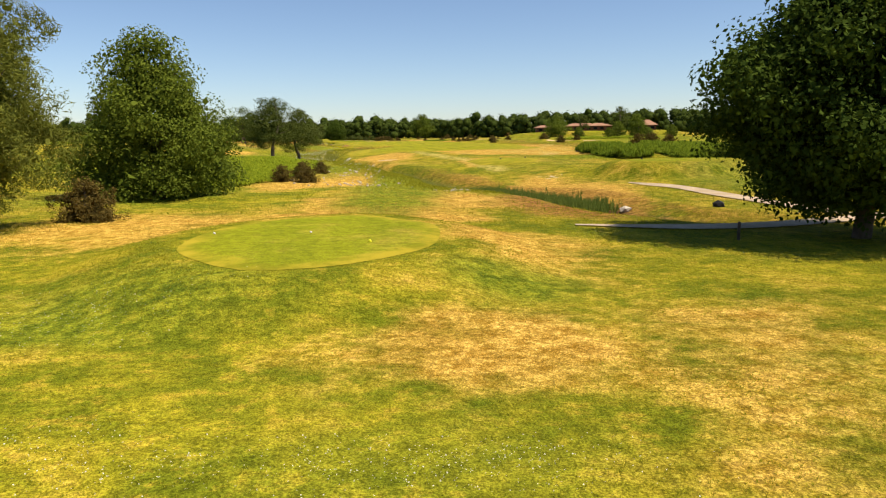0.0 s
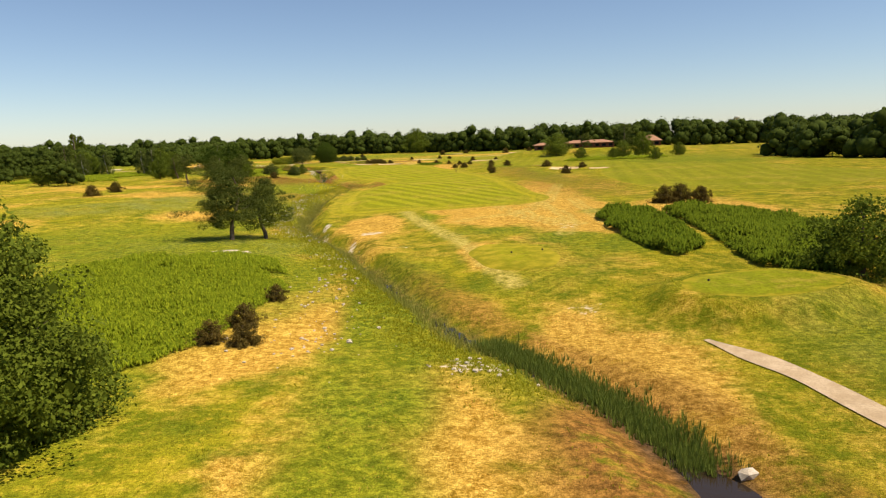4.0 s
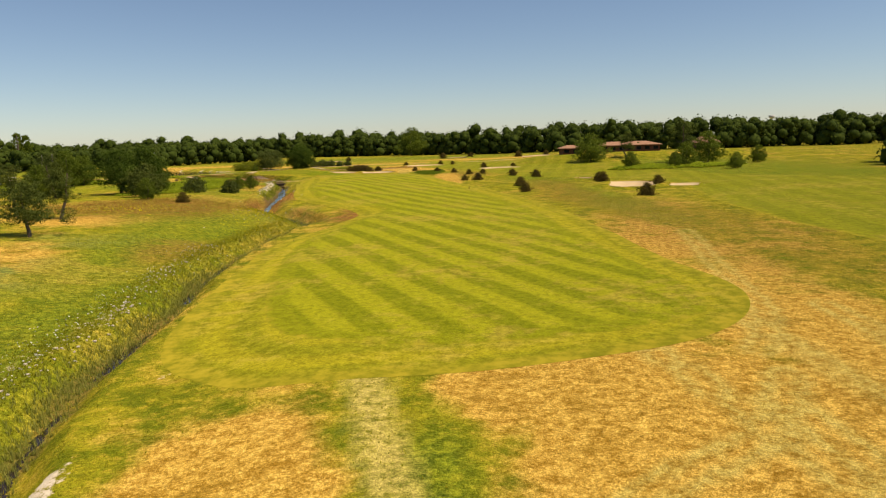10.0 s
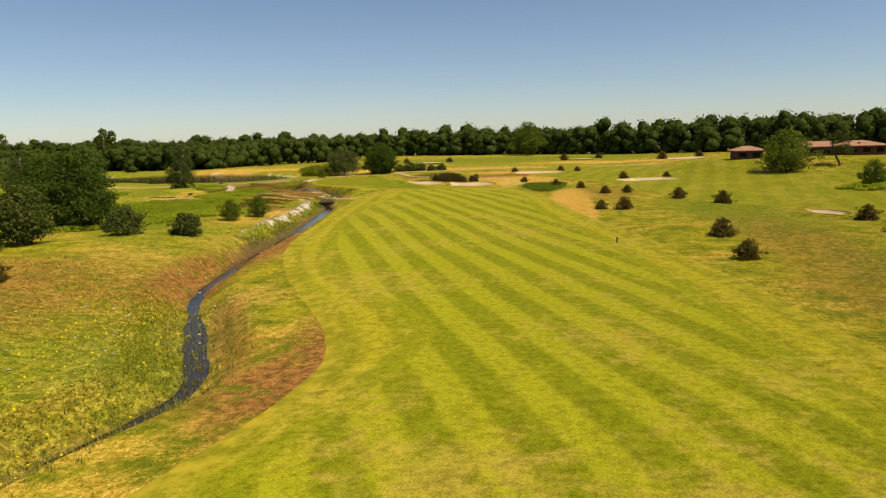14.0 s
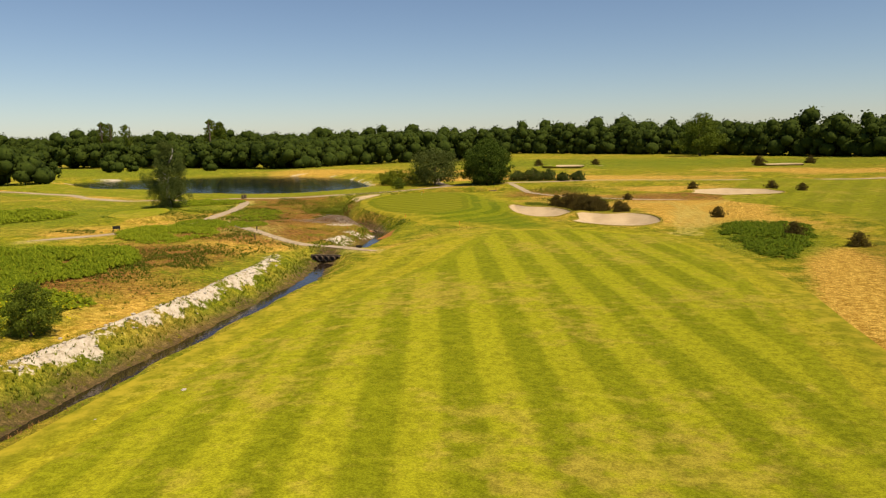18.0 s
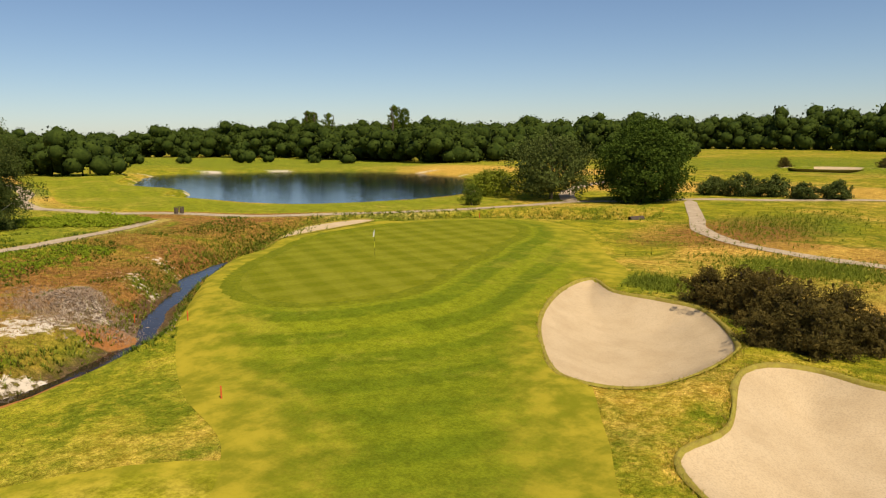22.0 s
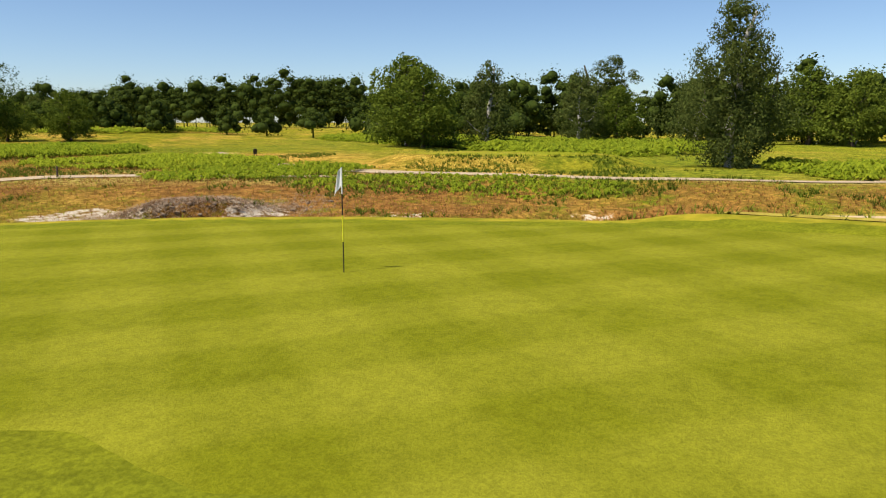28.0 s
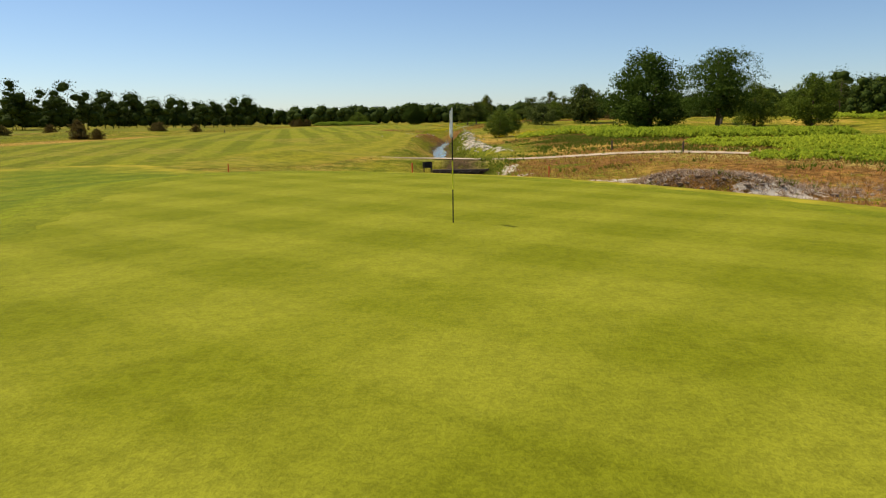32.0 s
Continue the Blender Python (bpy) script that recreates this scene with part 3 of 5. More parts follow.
def grid_lines(fine, lo, hi, step, grow=1.12):
    a = np.arange(lo, hi + step / 2, step)
    left, right, d = [lo], [hi], step
    while right[-1] < fine:
        d *= grow
        left.append(left[-1] - d)
        right.append(right[-1] + d)
    return np.concatenate([left[:0:-1], a, right[1:]])


def refine(lines, lo, hi, step):
    return np.unique(np.round(np.concatenate([lines[(lines < lo) | (lines > hi)], np.arange(lo, hi + step / 2, step)]), 3))


def covers(x, y, reach=6.0):
    """How far a place lies inside a mown or sanded patch (negative: inside)."""
    out = np.full(np.shape(x), reach)
    for line in (FAIRWAY, SEMI, APRON, GREEN, TEE, TEE_B, TEE_C, TEE_D, FAIRWAY_B, LAWN, *BUNKERS):
        out = np.minimum(out, signed(x, y, line, reach))
    return out


def blob(x, y, cx, cy, rx, ry, seed=0):
    d = np.hypot((x - cx) / rx, (y - cy) / ry) + 0.7 * (fbm(x, y, (rx + ry) * 0.35, seed) - 0.5)
    return smooth(1.4, 0.5, d)


DRY = [(-55, 226, 9, 7, 0.7), (-42, 184, 6, 7, 0.6), (-44, 150, 7, 6, 0.6), (-11, 76, 5, 9), (-9, 90, 3, 6, 0.7), (-19, 106, 5, 2.5, 0.9), (-78, 373, 12, 7, 0.4), (-65, 360, 5, 14, 0.5), (-101, 396, 5, 12, 0.5), (-84, 365, 8, 6, 0.4), (-105, 440, 8, 6, 0.5), (-58, 345, 5, 12, 0.5), (-88, 425, 6, 6, 0.4), (12, 137, 10, 15), (20, 125, 9, 16), (24, 150, 8, 18, 0.75), (3, 146, 5, 8), (-10, 132, 5, 13), (11, 62, 5, 14), (24, 180, 6, 36, 0.5), (5, 100, 2.5, 8), (-4, 40, 6, 5, 0.7), (-3, 53, 7, 10, 0.8), (-14, 72, 4, 12), (-15, 34, 7, 8, 0.7), (1, 15.4, 3, 3),
       (6.2, 13.5, 3.5, 4.6, 0.55), (3.4, 28.4, 3.2, 4, 0.6), (14, 108, 4, 5), (5.7, 9.4, 2.7, 2.2, 0.4), (-2.7, 13.5, 1.6, 1.4, 0.5),
       (-60, 520, 50, 14), (-160, 560, 60, 12), (-20, 475, 14, 9), (30, 560, 40, 12), (-230, 455, 30, 8), (110, 340, 30, 14), (44, 140, 9, 16), (-30, 230, 6, 30, 0.35), (-52, 300, 9, 50, 0.3), (-10, 420, 12, 16), (-20, 440, 20, 10), (-108, 375, 14, 8, 0.5), (-85, 400, 14, 10, 0.25), (-38, 440, 9, 16), (3, 340, 4, 40), (-100, 475, 9, 5),
       (-150, 436, 16, 7), (-46, 386, 5, 14, 0.3), (-60, 190, 26, 10, 0.4), (-90, 225, 30, 10, 0.5), (60, 360, 20, 12), (-120, 445, 10, 5)]
LUSH = [(-36, 228, 7, 22, 0.8), (-33, 185, 5, 20, 0.7), (-41, 431, 5, 4, 0.6), (-36, 440, 9, 6, 0.6), (-125, 385, 20, 25, 0.6), (-110, 405, 8, 10, 0.4), (-140, 350, 30, 30, 0.6), (-53, 396, 8, 10, 0.4), (-190, 400, 30, 40, 0.8), (-150, 400, 30, 30, 0.7), (-135, 430, 20, 14, 0.5), (-90, 440, 6, 14, 0.9), (-84, 424, 4, 8, 0.8), (-60, 358, 7, 12, 0.6), (-82, 372, 8, 8, 0.5), (-90, 350, 14, 12, 0.6), (-62, 300, 14, 16, 0.7), (-48, 275, 8, 20, 0.5), (15.5, 109, 5, 6), (21, 103, 5, 6), (9, 86, 6, 4, 0.6), (13, 97, 8, 11, 0.4), (-45, 235, 12, 22, 0.7), (-6, 84, 2.5, 14, 0.5), (-14, 112, 4, 12, 0.6), (-300, 560, 110, 50), (-60, 640, 130, 60), (100, 340, 50, 60), (33, 245, 6, 40), (-185, 440, 20, 8), (-8, 18.4, 4.3, 3), (2.1, 21, 2.1, 2.1), (-0.8, 9.4, 3.5, 1.1, 0.5), (8, 118, 6, 3.5), (-1.6, 136, 1.6, 6), (27.5, 138, 4, 4), (-46, 470, 7, 12), (-37, 444, 7, 4), (-44, 431.5, 3, 3), (-24, 90, 12, 22), (-24, 56, 9, 12), (-45, 110, 22, 26), (-32, 160, 6, 40), (-38, 215, 8, 40), (-100, 352, 18, 14), (-130, 395, 22, 22), (-112, 425, 14, 16), (-3, 395, 7, 16), (30, 330, 9, 40), (-85, 440, 8, 20), (30, 60, 8, 14),
        (-72, 326, 12, 20), (-4, 72, 4, 30), (100, 400, 30, 30)]
HEATH = [(-36, 203, 5, 9, 0.5), (-50, 246, 9, 10, 0.6), (-44, 262, 6, 8, 0.5), (-100, 433, 14, 9, 0.8), (-96, 422, 9, 6, 0.8), (-66, 392, 6, 8, 0.6), (-84, 412, 10, 7, 0.8), (-74, 360, 12, 10), (-80, 388, 9, 7), (-88, 424, 8, 8), (34, 210, 12, 44, 0.4), (28, 270, 7, 40, 0.45), (-48, 462, 8, 14), (-20, 452, 14, 8), (-82, 402, 14, 16), (12, 372, 7, 22, 0.5), (-76, 380, 10, 8, 0.8), (-70, 385, 8, 8), (-60, 250, 20, 22, 0.55), (9, 52, 5, 12), (-40, 285, 5, 30), (-16, 240, 5, 12), (-112, 440, 16, 10), (-75, 345, 14, 9)]
GREY = [(-28, 112, 14, 9), (-50, 176, 14, 14), (-62, 160, 16, 10), (-46, 205, 10, 8), (-30, 250, 5, 14, 0.7), (30, 66, 8, 8, 0.6)]
WORN = [(-78, 386, 5, 5), (-86, 393, 7, 5), (-92.5, 400, 5, 6), (-14, 421, 3, 7, 0.7), (-12, 408, 3, 8, 0.6)]
SANDY = [(-11.6, 101.6, 2.0, 5, 0.6), (-69.6, 400.7, 3.4, 3), (-63.4, 393.4, 2.8, 2.2), (-62.3, 387, 1.8, 5), (-85, 418.5, 5, 1.8, 0.72), (-79.5, 412.5, 5, 2.0, 0.72), (-10.3, 125.9, 1.4, 1.6), (-4.4, 111.4, 2.4, 1.2, 0.7), (-62.4, 397.4, 1.2, 2.5), (-70.5, 404.6, 3, 2), (-75.9, 406.6, 2.5, 1.5), (18, 121, 2.5, 4, 0.66), (-17.6, 136.7, 0.8, 4), (-11.6, 119.5, 0.8, 4), (-17.8, 151.5, 0.6, 0.6), (-78, 412, 6, 2.2, 0.6), (-83, 418, 3.5, 2, 0.6), (2.5, 65.5, 3, 2, 0.8), (-9, 126, 1.3, 1.6), (12, 77, 2, 1.6, 0.72), (-17, 124, 1.0, 9), (-28.4, 158, 1.3, 20, 0.65), (-24.7, 107, 3, 2), (30, 132, 6, 3)]


def ground():
    xs, ys = grid_lines(2600, -112, 50, 0.75), grid_lines(2600, -4, 482, 0.75)
    xs, ys = refine(refine(xs, -48.5, -16.5, 0.32), -86.5, -79, 0.35), refine(ys, 399, 443, 0.34)
    gx, gy = np.meshgrid(xs, ys)
    x, y = gx.ravel(), gy.ravel()
    z = height(x, y)
    c = covers(x, y)
    z = z - 0.25 * smooth(-1.0, -2.2, c)
    pit = np.full(x.shape, 4.0)
    for line in BUNKERS:
        pit = np.minimum(pit, signed(x, y, line, 4))
    z = z - 0.6 * smooth(0.0, -0.3, pit)
    w = len(xs)
    i = (np.arange(len(ys) - 1)[:, None] * w + np.arange(w - 1)).ravel()
    faces = np.stack([i, i + 1, i + w + 1, i + w], 1)
    faces = faces[pit[faces].max(1) > -0.35]

    def field(blobs, seed):
        out = np.zeros(x.shape)
        for k, b in enumerate(blobs):
            out = np.maximum(out, (b[4] if len(b) > 4 else 1.0) * blob(x, y, *b[:4], seed + k))
        return out

    d = line_distance(x, y, STREAM, False, 14)
    right = line_distance(x, y, STREAM + (2.9, 0.6), False, 8) + 1.2 * (vnoise(x, y, 4, 41) - 0.5)
    left = smooth(0.0, 1.5, line_distance(x, y, STREAM + (4.0, 0.8), False, 14) - line_distance(x, y, STREAM - (4.0, 0.8), False, 14))
    wide = 0.6 + 0.8 * smooth(60, 50, y) + 0.5 * smooth(270, 310, y) + 0.5 * smooth(380, 395, y)
    attrs = {"dry": field(DRY, 100), "lush": np.maximum(field(LUSH, 200), 0.6 * smooth(7, 3, d) * smooth(40, 60, y) * np.maximum(left, 0.5 * smooth(262, 285, y))),
             "heath": np.maximum(field(HEATH, 300), 0.6 * smooth(2.6, 0.8, right) * smooth(36, 46, y) * (smooth(110, 80, y) + smooth(228, 236, y) * smooth(268, 256, y))),
             "sand": 0.75 * field(SANDY, 400), "grey": field(GREY, 700),
             "mud": (0.95 - 0.35 * smooth(60, 76, y) * smooth(290, 270, y)) * smooth(wide + 0.6, wide - 0.2, d + 0.9 * (vnoise(x, y, 3, 40) - 0.5))}
    attrs["dry"] = attrs["dry"] * (1 - attrs["lush"])
    attrs["dry"] = attrs["dry"] * (0.55 + 0.45 * smooth(30, 45, y))
    walked = smooth(1.5, 0.6, line_distance(x, y, STRIP, False, 4) + 0.5 * (vnoise(x, y, 2.5, 44) - 0.5))
    for line in TRACKS:
        walked = np.maximum(walked, 0.8 * smooth(0.55, 0.25, np.abs(line_distance(x, y, line, False, 3) - 0.7)))
    for line, width in PATHS[2:5]:
        walked = np.maximum(walked, 0.85 * smooth(width * 0.5 + 1.3, width * 0.5, line_distance(x, y, line, False, 5) + 1.0 * (vnoise(x, y, 2.2, 45) - 0.5)))
    walked = np.maximum(walked, 0.9 * field(WORN, 800))
    attrs["mud"] = np.maximum(attrs["mud"], 0.85 * left * smooth(2.9, 1.7, d + 1.2 * (vnoise(x, y, 2.4, 48) - 0.5)) * smooth(285, 300, y) * smooth(392, 376, y))
    attrs["strip"], attrs["rust"] = walked, field(RUST, 600)
    shore = signed(x, y, POND, 10)
    spoil = line_distance(x, y, SPOIL, False, 6)
    attrs["sand"] = np.maximum.reduce([attrs["sand"], smooth(1.3, 0.4, np.abs(shore - 0.4)), (0.45 + 0.55 * smooth(306, 326, y)) * smooth(1.9, 0.8, spoil + 1.9 * (fbm(x, y, 2.2, 46) - 0.45)) * (0.6 + 0.4 * smooth(0.3, 0.6, vnoise(x, y, 1.5, 47)))])
    setting("ground", mesh("ground", np.stack([x, y, z], 1), faces, M_GROUND, attrs, True), "rough golf course ground of green and dry straw grass", "ground")


def sheet(name, line, mat, label, category, lift=0.03, step=1.2, under=(), base=0.03):
    """A patch of the land inside an outline, laid on the land; under: outlines of the patches that lie upon it."""
    lo, hi = line.min(0), line.max(0)
    gx, gy = np.meshgrid(np.arange(lo[0], hi[0], step), np.arange(lo[1], hi[1], step))
    p = np.stack([gx.ravel(), gy.ravel()], 1)
    p = p[signed(p[:, 0], p[:, 1], line, 6) < -0.35 * step]
    pts = [Vector(q) for q in np.vstack([line, p]).tolist()]
    k = len(line)
    from_cdt = delaunay_2d_cdt(pts, [(i, (i + 1) % k) for i in range(k)], [], 1, 1e-4)
    v = np.array([tuple(q) for q in from_cdt[0]])
    f = np.array([t for t in from_cdt[2] if len(t) == 3])
    edge = signed(v[:, 0], v[:, 1], line, 8)
    z = height(v[:, 0], v[:, 1]) + 0.008 + base * smooth(0.2, -0.5, edge) + lift * smooth(0, -1.0, edge)
    keep = np.ones(len(f), bool)
    for other in under:
        pit = any(other is q for q in BUNKERS)
        d = signed(v[:, 0], v[:, 1], other, 4)
        z = z - (0.6 if pit else 0.16) * smooth(0.0 if pit else -0.6, -0.4 if pit else -1.6, d)
        keep &= d[f].max(1) > (-0.4 if pit else -2.5)
    used, f = np.unique(f[keep], return_inverse=True)
    v, z, f = v[used], z[used], f.reshape(-1, 3)
    attrs = {"edge": edge[used]}
    if mat is M_APRON:
        attrs["ring"] = signed(v[:, 0], v[:, 1], GREEN, 40)
    return setting(name, mesh(name, np.column_stack([v, z]), f, mat, attrs, True), label, category)


def ribbon(name, line, width, z, mat, label, category, across=4):
    """A strip along a line; z: a function of x and y."""
    d = np.gradient(line, axis=0)
    side = np.stack([-d[:, 1], d[:, 0]], 1) / np.linalg.norm(d, axis=1)[:, None]
    ends = np.minimum(np.arange(len(line)), np.arange(len(line))[::-1])
    wob = (1 + 0.3 * (vnoise(line[:, 0], line[:, 1], 4, 21) - 0.5)) * (0.25 + 0.75 * smooth(0, 5, ends))
    rows = [line + side * (width * wob * (k / across - 0.5))[:, None] for k in range(across + 1)]
    v = np.stack(rows, 1).reshape(-1, 2)
    w = across + 1
    i = (np.arange(len(line) - 1)[:, None] * w + np.arange(across)).ravel()
    f = np.stack([i, i + 1, i + w + 1, i + w], 1)
    return setting(name, mesh(name, np.column_stack([v, z(v[:, 0], v[:, 1])]), f, mat, None, True), label, category)


ground()
sheet("semi_rough", SEMI, M_SEMI, "olive semi-rough grass round the striped fairway", "grass", 0.02, 1.0, (FAIRWAY, APRON), 0.02)
sheet("fairway_main", FAIRWAY, M_FAIRWAY, "mown fairway with light and dark diagonal stripes", "fairway", 0.02, 1.0, (APRON,), 0.04)
sheet("fairway_second", FAIRWAY_B, M_FAIRWAY_B, "pale mown fairway of the neighbouring hole", "fairway", 0.03, 2.0, BUNKERS[3:])
sheet("apron", APRON, M_APRON, "lush mown apron grass round the putting green", "grass", 0.02, 0.6, (COLLAR, BUNKERS[0], BUNKERS[2]), 0.06)
sheet("green_collar", COLLAR, M_COLLAR, "darker mown collar round the putting green", "grass", 0.01, 0.7, (GREEN,), 0.09)
sheet("putting_green", GREEN, M_GREEN, "smooth putting green with a checked mowing pattern", "green", 0.02, 0.7, (), 0.10)
sheet("tee_box", TEE, M_TEE, "oval mown tee box of short bright grass", "tee", 0.03, 0.7)
sheet("tee_box_forward", TEE_B, M_TEE, "oval mown forward tee beside the heath", "tee")
sheet("tee_box_low", TEE_D, M_TEELOW, "long low mown tee on the dry rough", "tee", 0.02, 0.8, (), 0.02)
sheet("tee_box_far", TEE_C, M_TEE, "small mown tee platform beside the gravel path", "tee")
sheet("pond_lawn", LAWN, M_LAWN, "bright mown grass between path and pond", "grass", 0.03, 3.0)
for line in BUNKERS:
    sheet("bunker", line, M_SAND, "raked pale sand bunker with a grassy lip", "bunker", 0.02, 0.4 if line[:, 1].mean() < 445 else 2.0, (), 0.0)
for line in BUNKERS[:6]:
    d = np.gradient(line, axis=0)
    out = np.stack([d[:, 1], -d[:, 0]], 1) / np.linalg.norm(d, axis=1)[:, None]
    if inside(*(line[:1] + 0.2 * out[:1]).T, line)[0]:
        out = -out
    q = 0.5 + 1.0 * vnoise(line[:, 0], line[:, 1], 1.3, 90)
    rows = []
    for off, rise in ((0.2, -0.02), (0.1, 0.06), (-0.03, 0.05), (-0.1, -0.22)):
        p = line + out * (off * (q if off > 0.1 else np.ones(len(q))))[:, None]
        rows.append(np.column_stack([p, height(p[:, 0], p[:, 1]) + 0.05 + rise * (q if rise > 0 else 1)]))
    v, n, i = np.stack(rows, 1).reshape(-1, 3), len(line), np.arange(len(line))[:, None] * 4 + np.arange(3)
    nxt = (i + 4) % (4 * n)
    setting("bunker_lip", mesh("bunker_lip", v, np.stack([i, i + 1, nxt + 1, nxt], -1).reshape(-1, 4), M_EARTH, None, True), "dry earth and grass lip round the bunker", "bunker")
for line, width in PATHS:
    ribbon("path", line, width, lambda x, y: height(x, y) + 0.06, M_PATH, "pale gravel cart path through the rough grass", "path")
ribbon("brook_water", STREAM[:-3], 4.0, lambda x, y: -2.535 + 0.14 * smooth(54, 46, y) + 0.06 * smooth(232, 245, y) * smooth(305, 285, y) + 0.03 * smooth(305, 315, y) + 0.05 * smooth(380, 395, y), M_BROOK, "shallow dark brook water in a grassy ditch", "water", 2)
pond = sheet("pond_water", POND, M_WATER, "still dark blue pond with tree reflections", "water", 0.0, 12.0)
co = np.empty(len(pond.data.vertices) * 3, np.float32)
pond.data.vertices.foreach_get("co", co)
co[2::3] = -1.15
pond.data.vertices.foreach_set("co", co)


# ---- trees ----
def leaf_cards(centres, size, out=None, lift=0.35, r=None, slim=0.55, droop=0.0):
    """Folded leaf shapes at the centres; out: the way each one faces."""
    r = r or rng
    n = len(centres)
    v = r.normal(size=(n, 3))
    if out is not None:
        v = v * 0.7 + out
    v[:, 2] += lift
    nrm = v / np.linalg.norm(v, axis=1)[:, None]
    a = np.cross(nrm, r.normal(size=(n, 3)))
    a[:, 2] -= droop
    a /= np.linalg.norm(a, axis=1)[:, None] + 1e-9
    b = np.cross(nrm, a)
    s = (size * (0.6 + 0.8 * r.random(n)))[:, None]
    p0, p2 = centres - a * s * 0.5, centres + a * s * 0.5
    p1, p3 = centres + b * s * slim * 0.5 - nrm * s * 0.12, centres - b * s * slim * 0.5 - nrm * s * 0.12
    verts = np.stack([p0, p1, p2, p3], 1).reshape(-1, 3)
    return verts, np.arange(4 * n).reshape(-1, 4)


def join(parts):
    vs, fs, k = [], [], 0
    for v, f in parts:
        vs.append(v)
        fs.append(np.asarray(f) + k)
        k += len(v)
    return np.vstack(vs), np.vstack(fs)


def tube(points, radii, sides=7):
    points, radii = np.asarray(points, float), np.asarray(radii, float)
    d = np.gradient(points, axis=0)
    d /= np.linalg.norm(d, axis=1)[:, None] + 1e-9
    u = np.cross(d, np.where(np.abs(d[:, 2:]) > 0.9, (1.0, 0, 0), (0, 0, 1.0)))
    u /= np.linalg.norm(u, axis=1)[:, None] + 1e-9
    w = np.cross(d, u)
    a = np.arange(sides) * 2 * np.pi / sides
    ring = points[:, None] + radii[:, None, None] * (np.cos(a)[None, :, None] * u[:, None] + np.sin(a)[None, :, None] * w[:, None])
    i = (np.arange(len(points) - 1)[:, None] * sides)
    j = np.arange(sides)
    k = (j + 1) % sides
    f = np.stack([i + j, i + k, i + sides + k, i + sides + j], -1).reshape(-1, 4)
    return ring.reshape(-1, 3), f


def skeleton_tree(h, lean, r0, limbs, reach, start, r, rise=0.5):
    """A bent, tapering trunk with limbs; gives the mesh and the limbs' ends."""
    t = np.linspace(0, 1, 9)
    bend = np.cumsum(r.normal(size=(9, 2)) * 0.02 * h, 0) + np.outer(t, lean)
    bend -= bend[0]
    trunk = np.column_stack([bend, t * h * 0.86])
    trunk[0, 2] = -0.3
    parts, ends = [tube(trunk, r0 * (1.25 - t) ** 0.9 + 0.01, 8)], []
    for k in range(limbs):
        s = start + (0.95 - start) * (k + 0.5) / limbs
        p = np.array([np.interp(s, t, trunk[:, c]) for c in range(3)])
        a = k * 2.4 + r.random()
        length = reach * (0.7 + 0.4 * r.random()) * (1.12 - s)
        q = p + np.array([math.cos(a) * length, math.sin(a) * length, length * rise * (0.6 + 0.8 * r.random())])
        m = (p + q) / 2 + (0, 0, -0.08 * length) + r.normal(size=3) * 0.06 * length
        parts.append(tube([p, m, q], [r0 * 0.42 * (1.1 - s), r0 * 0.25 * (1.1 - s), 0.012], 5))
        ends += [m, q]
    return join(parts), np.array(ends)


def crown_points(r, profile, h0, h1, width, clumps, per, clump, flat=0.8, hollow=0.55, lumps=0.35):
    """Leaf places in clumps on an uneven crown; profile: the radius from its bottom to its top."""
    s = r.random(clumps * 3)
    wide = np.interp(s, np.linspace(0, 1, len(profile)), profile)
    keep = r.random(clumps * 3) < (wide / max(profile)) ** 1.2 + 0.08
    s, wide = s[keep][:clumps], wide[keep][:clumps]
    a = r.random(len(s)) * 2 * np.pi
    lobe = 1 + lumps * (np.sin(2 * a + s * 9) * 0.35 + np.sin(3 * a - s * 12 + 1.3) * 0.35 + np.sin(5 * a + s * 21) * 0.35)
    q = (hollow + (1 - hollow) * r.random(len(s)) ** 0.6) * wide * lobe * width
    c = np.column_stack([np.cos(a) * q, np.sin(a) * q, h0 + s * (h1 - h0)])
    size = clump * (0.6 + 0.8 * r.random(len(c)))
    d = r.normal(size=(len(c), per, 3))
    d /= np.linalg.norm(d, axis=2)[:, :, None]
    p = c[:, None] + d * (size[:, None] * (0.35 + 0.65 * r.random((len(c), per)) ** 0.5))[:, :, None] * (1, 1, flat)
    return p.reshape(-1, 3), d.reshape(-1, 3)


BROAD = [0.45, 0.85, 1.0, 0.98, 0.9, 0.75, 0.55, 0.25]
SKIRT = [0.7, 0.98, 1.0, 0.92, 0.8, 0.66, 0.52, 0.36, 0.14]
TALL = [0.5, 0.8, 0.95, 1.0, 0.85, 0.7, 0.5, 0.35, 0.15]
UMBRELLA = [0.62, 0.95, 1.0, 0.96, 0.8, 0.6, 0.3]
ROUND = [0.5, 0.85, 1.0, 1.0, 0.85, 0.5, 0.2]
COLUMN = [0.5, 0.9, 1.0, 0.95, 0.85, 0.7, 0.5, 0.25]


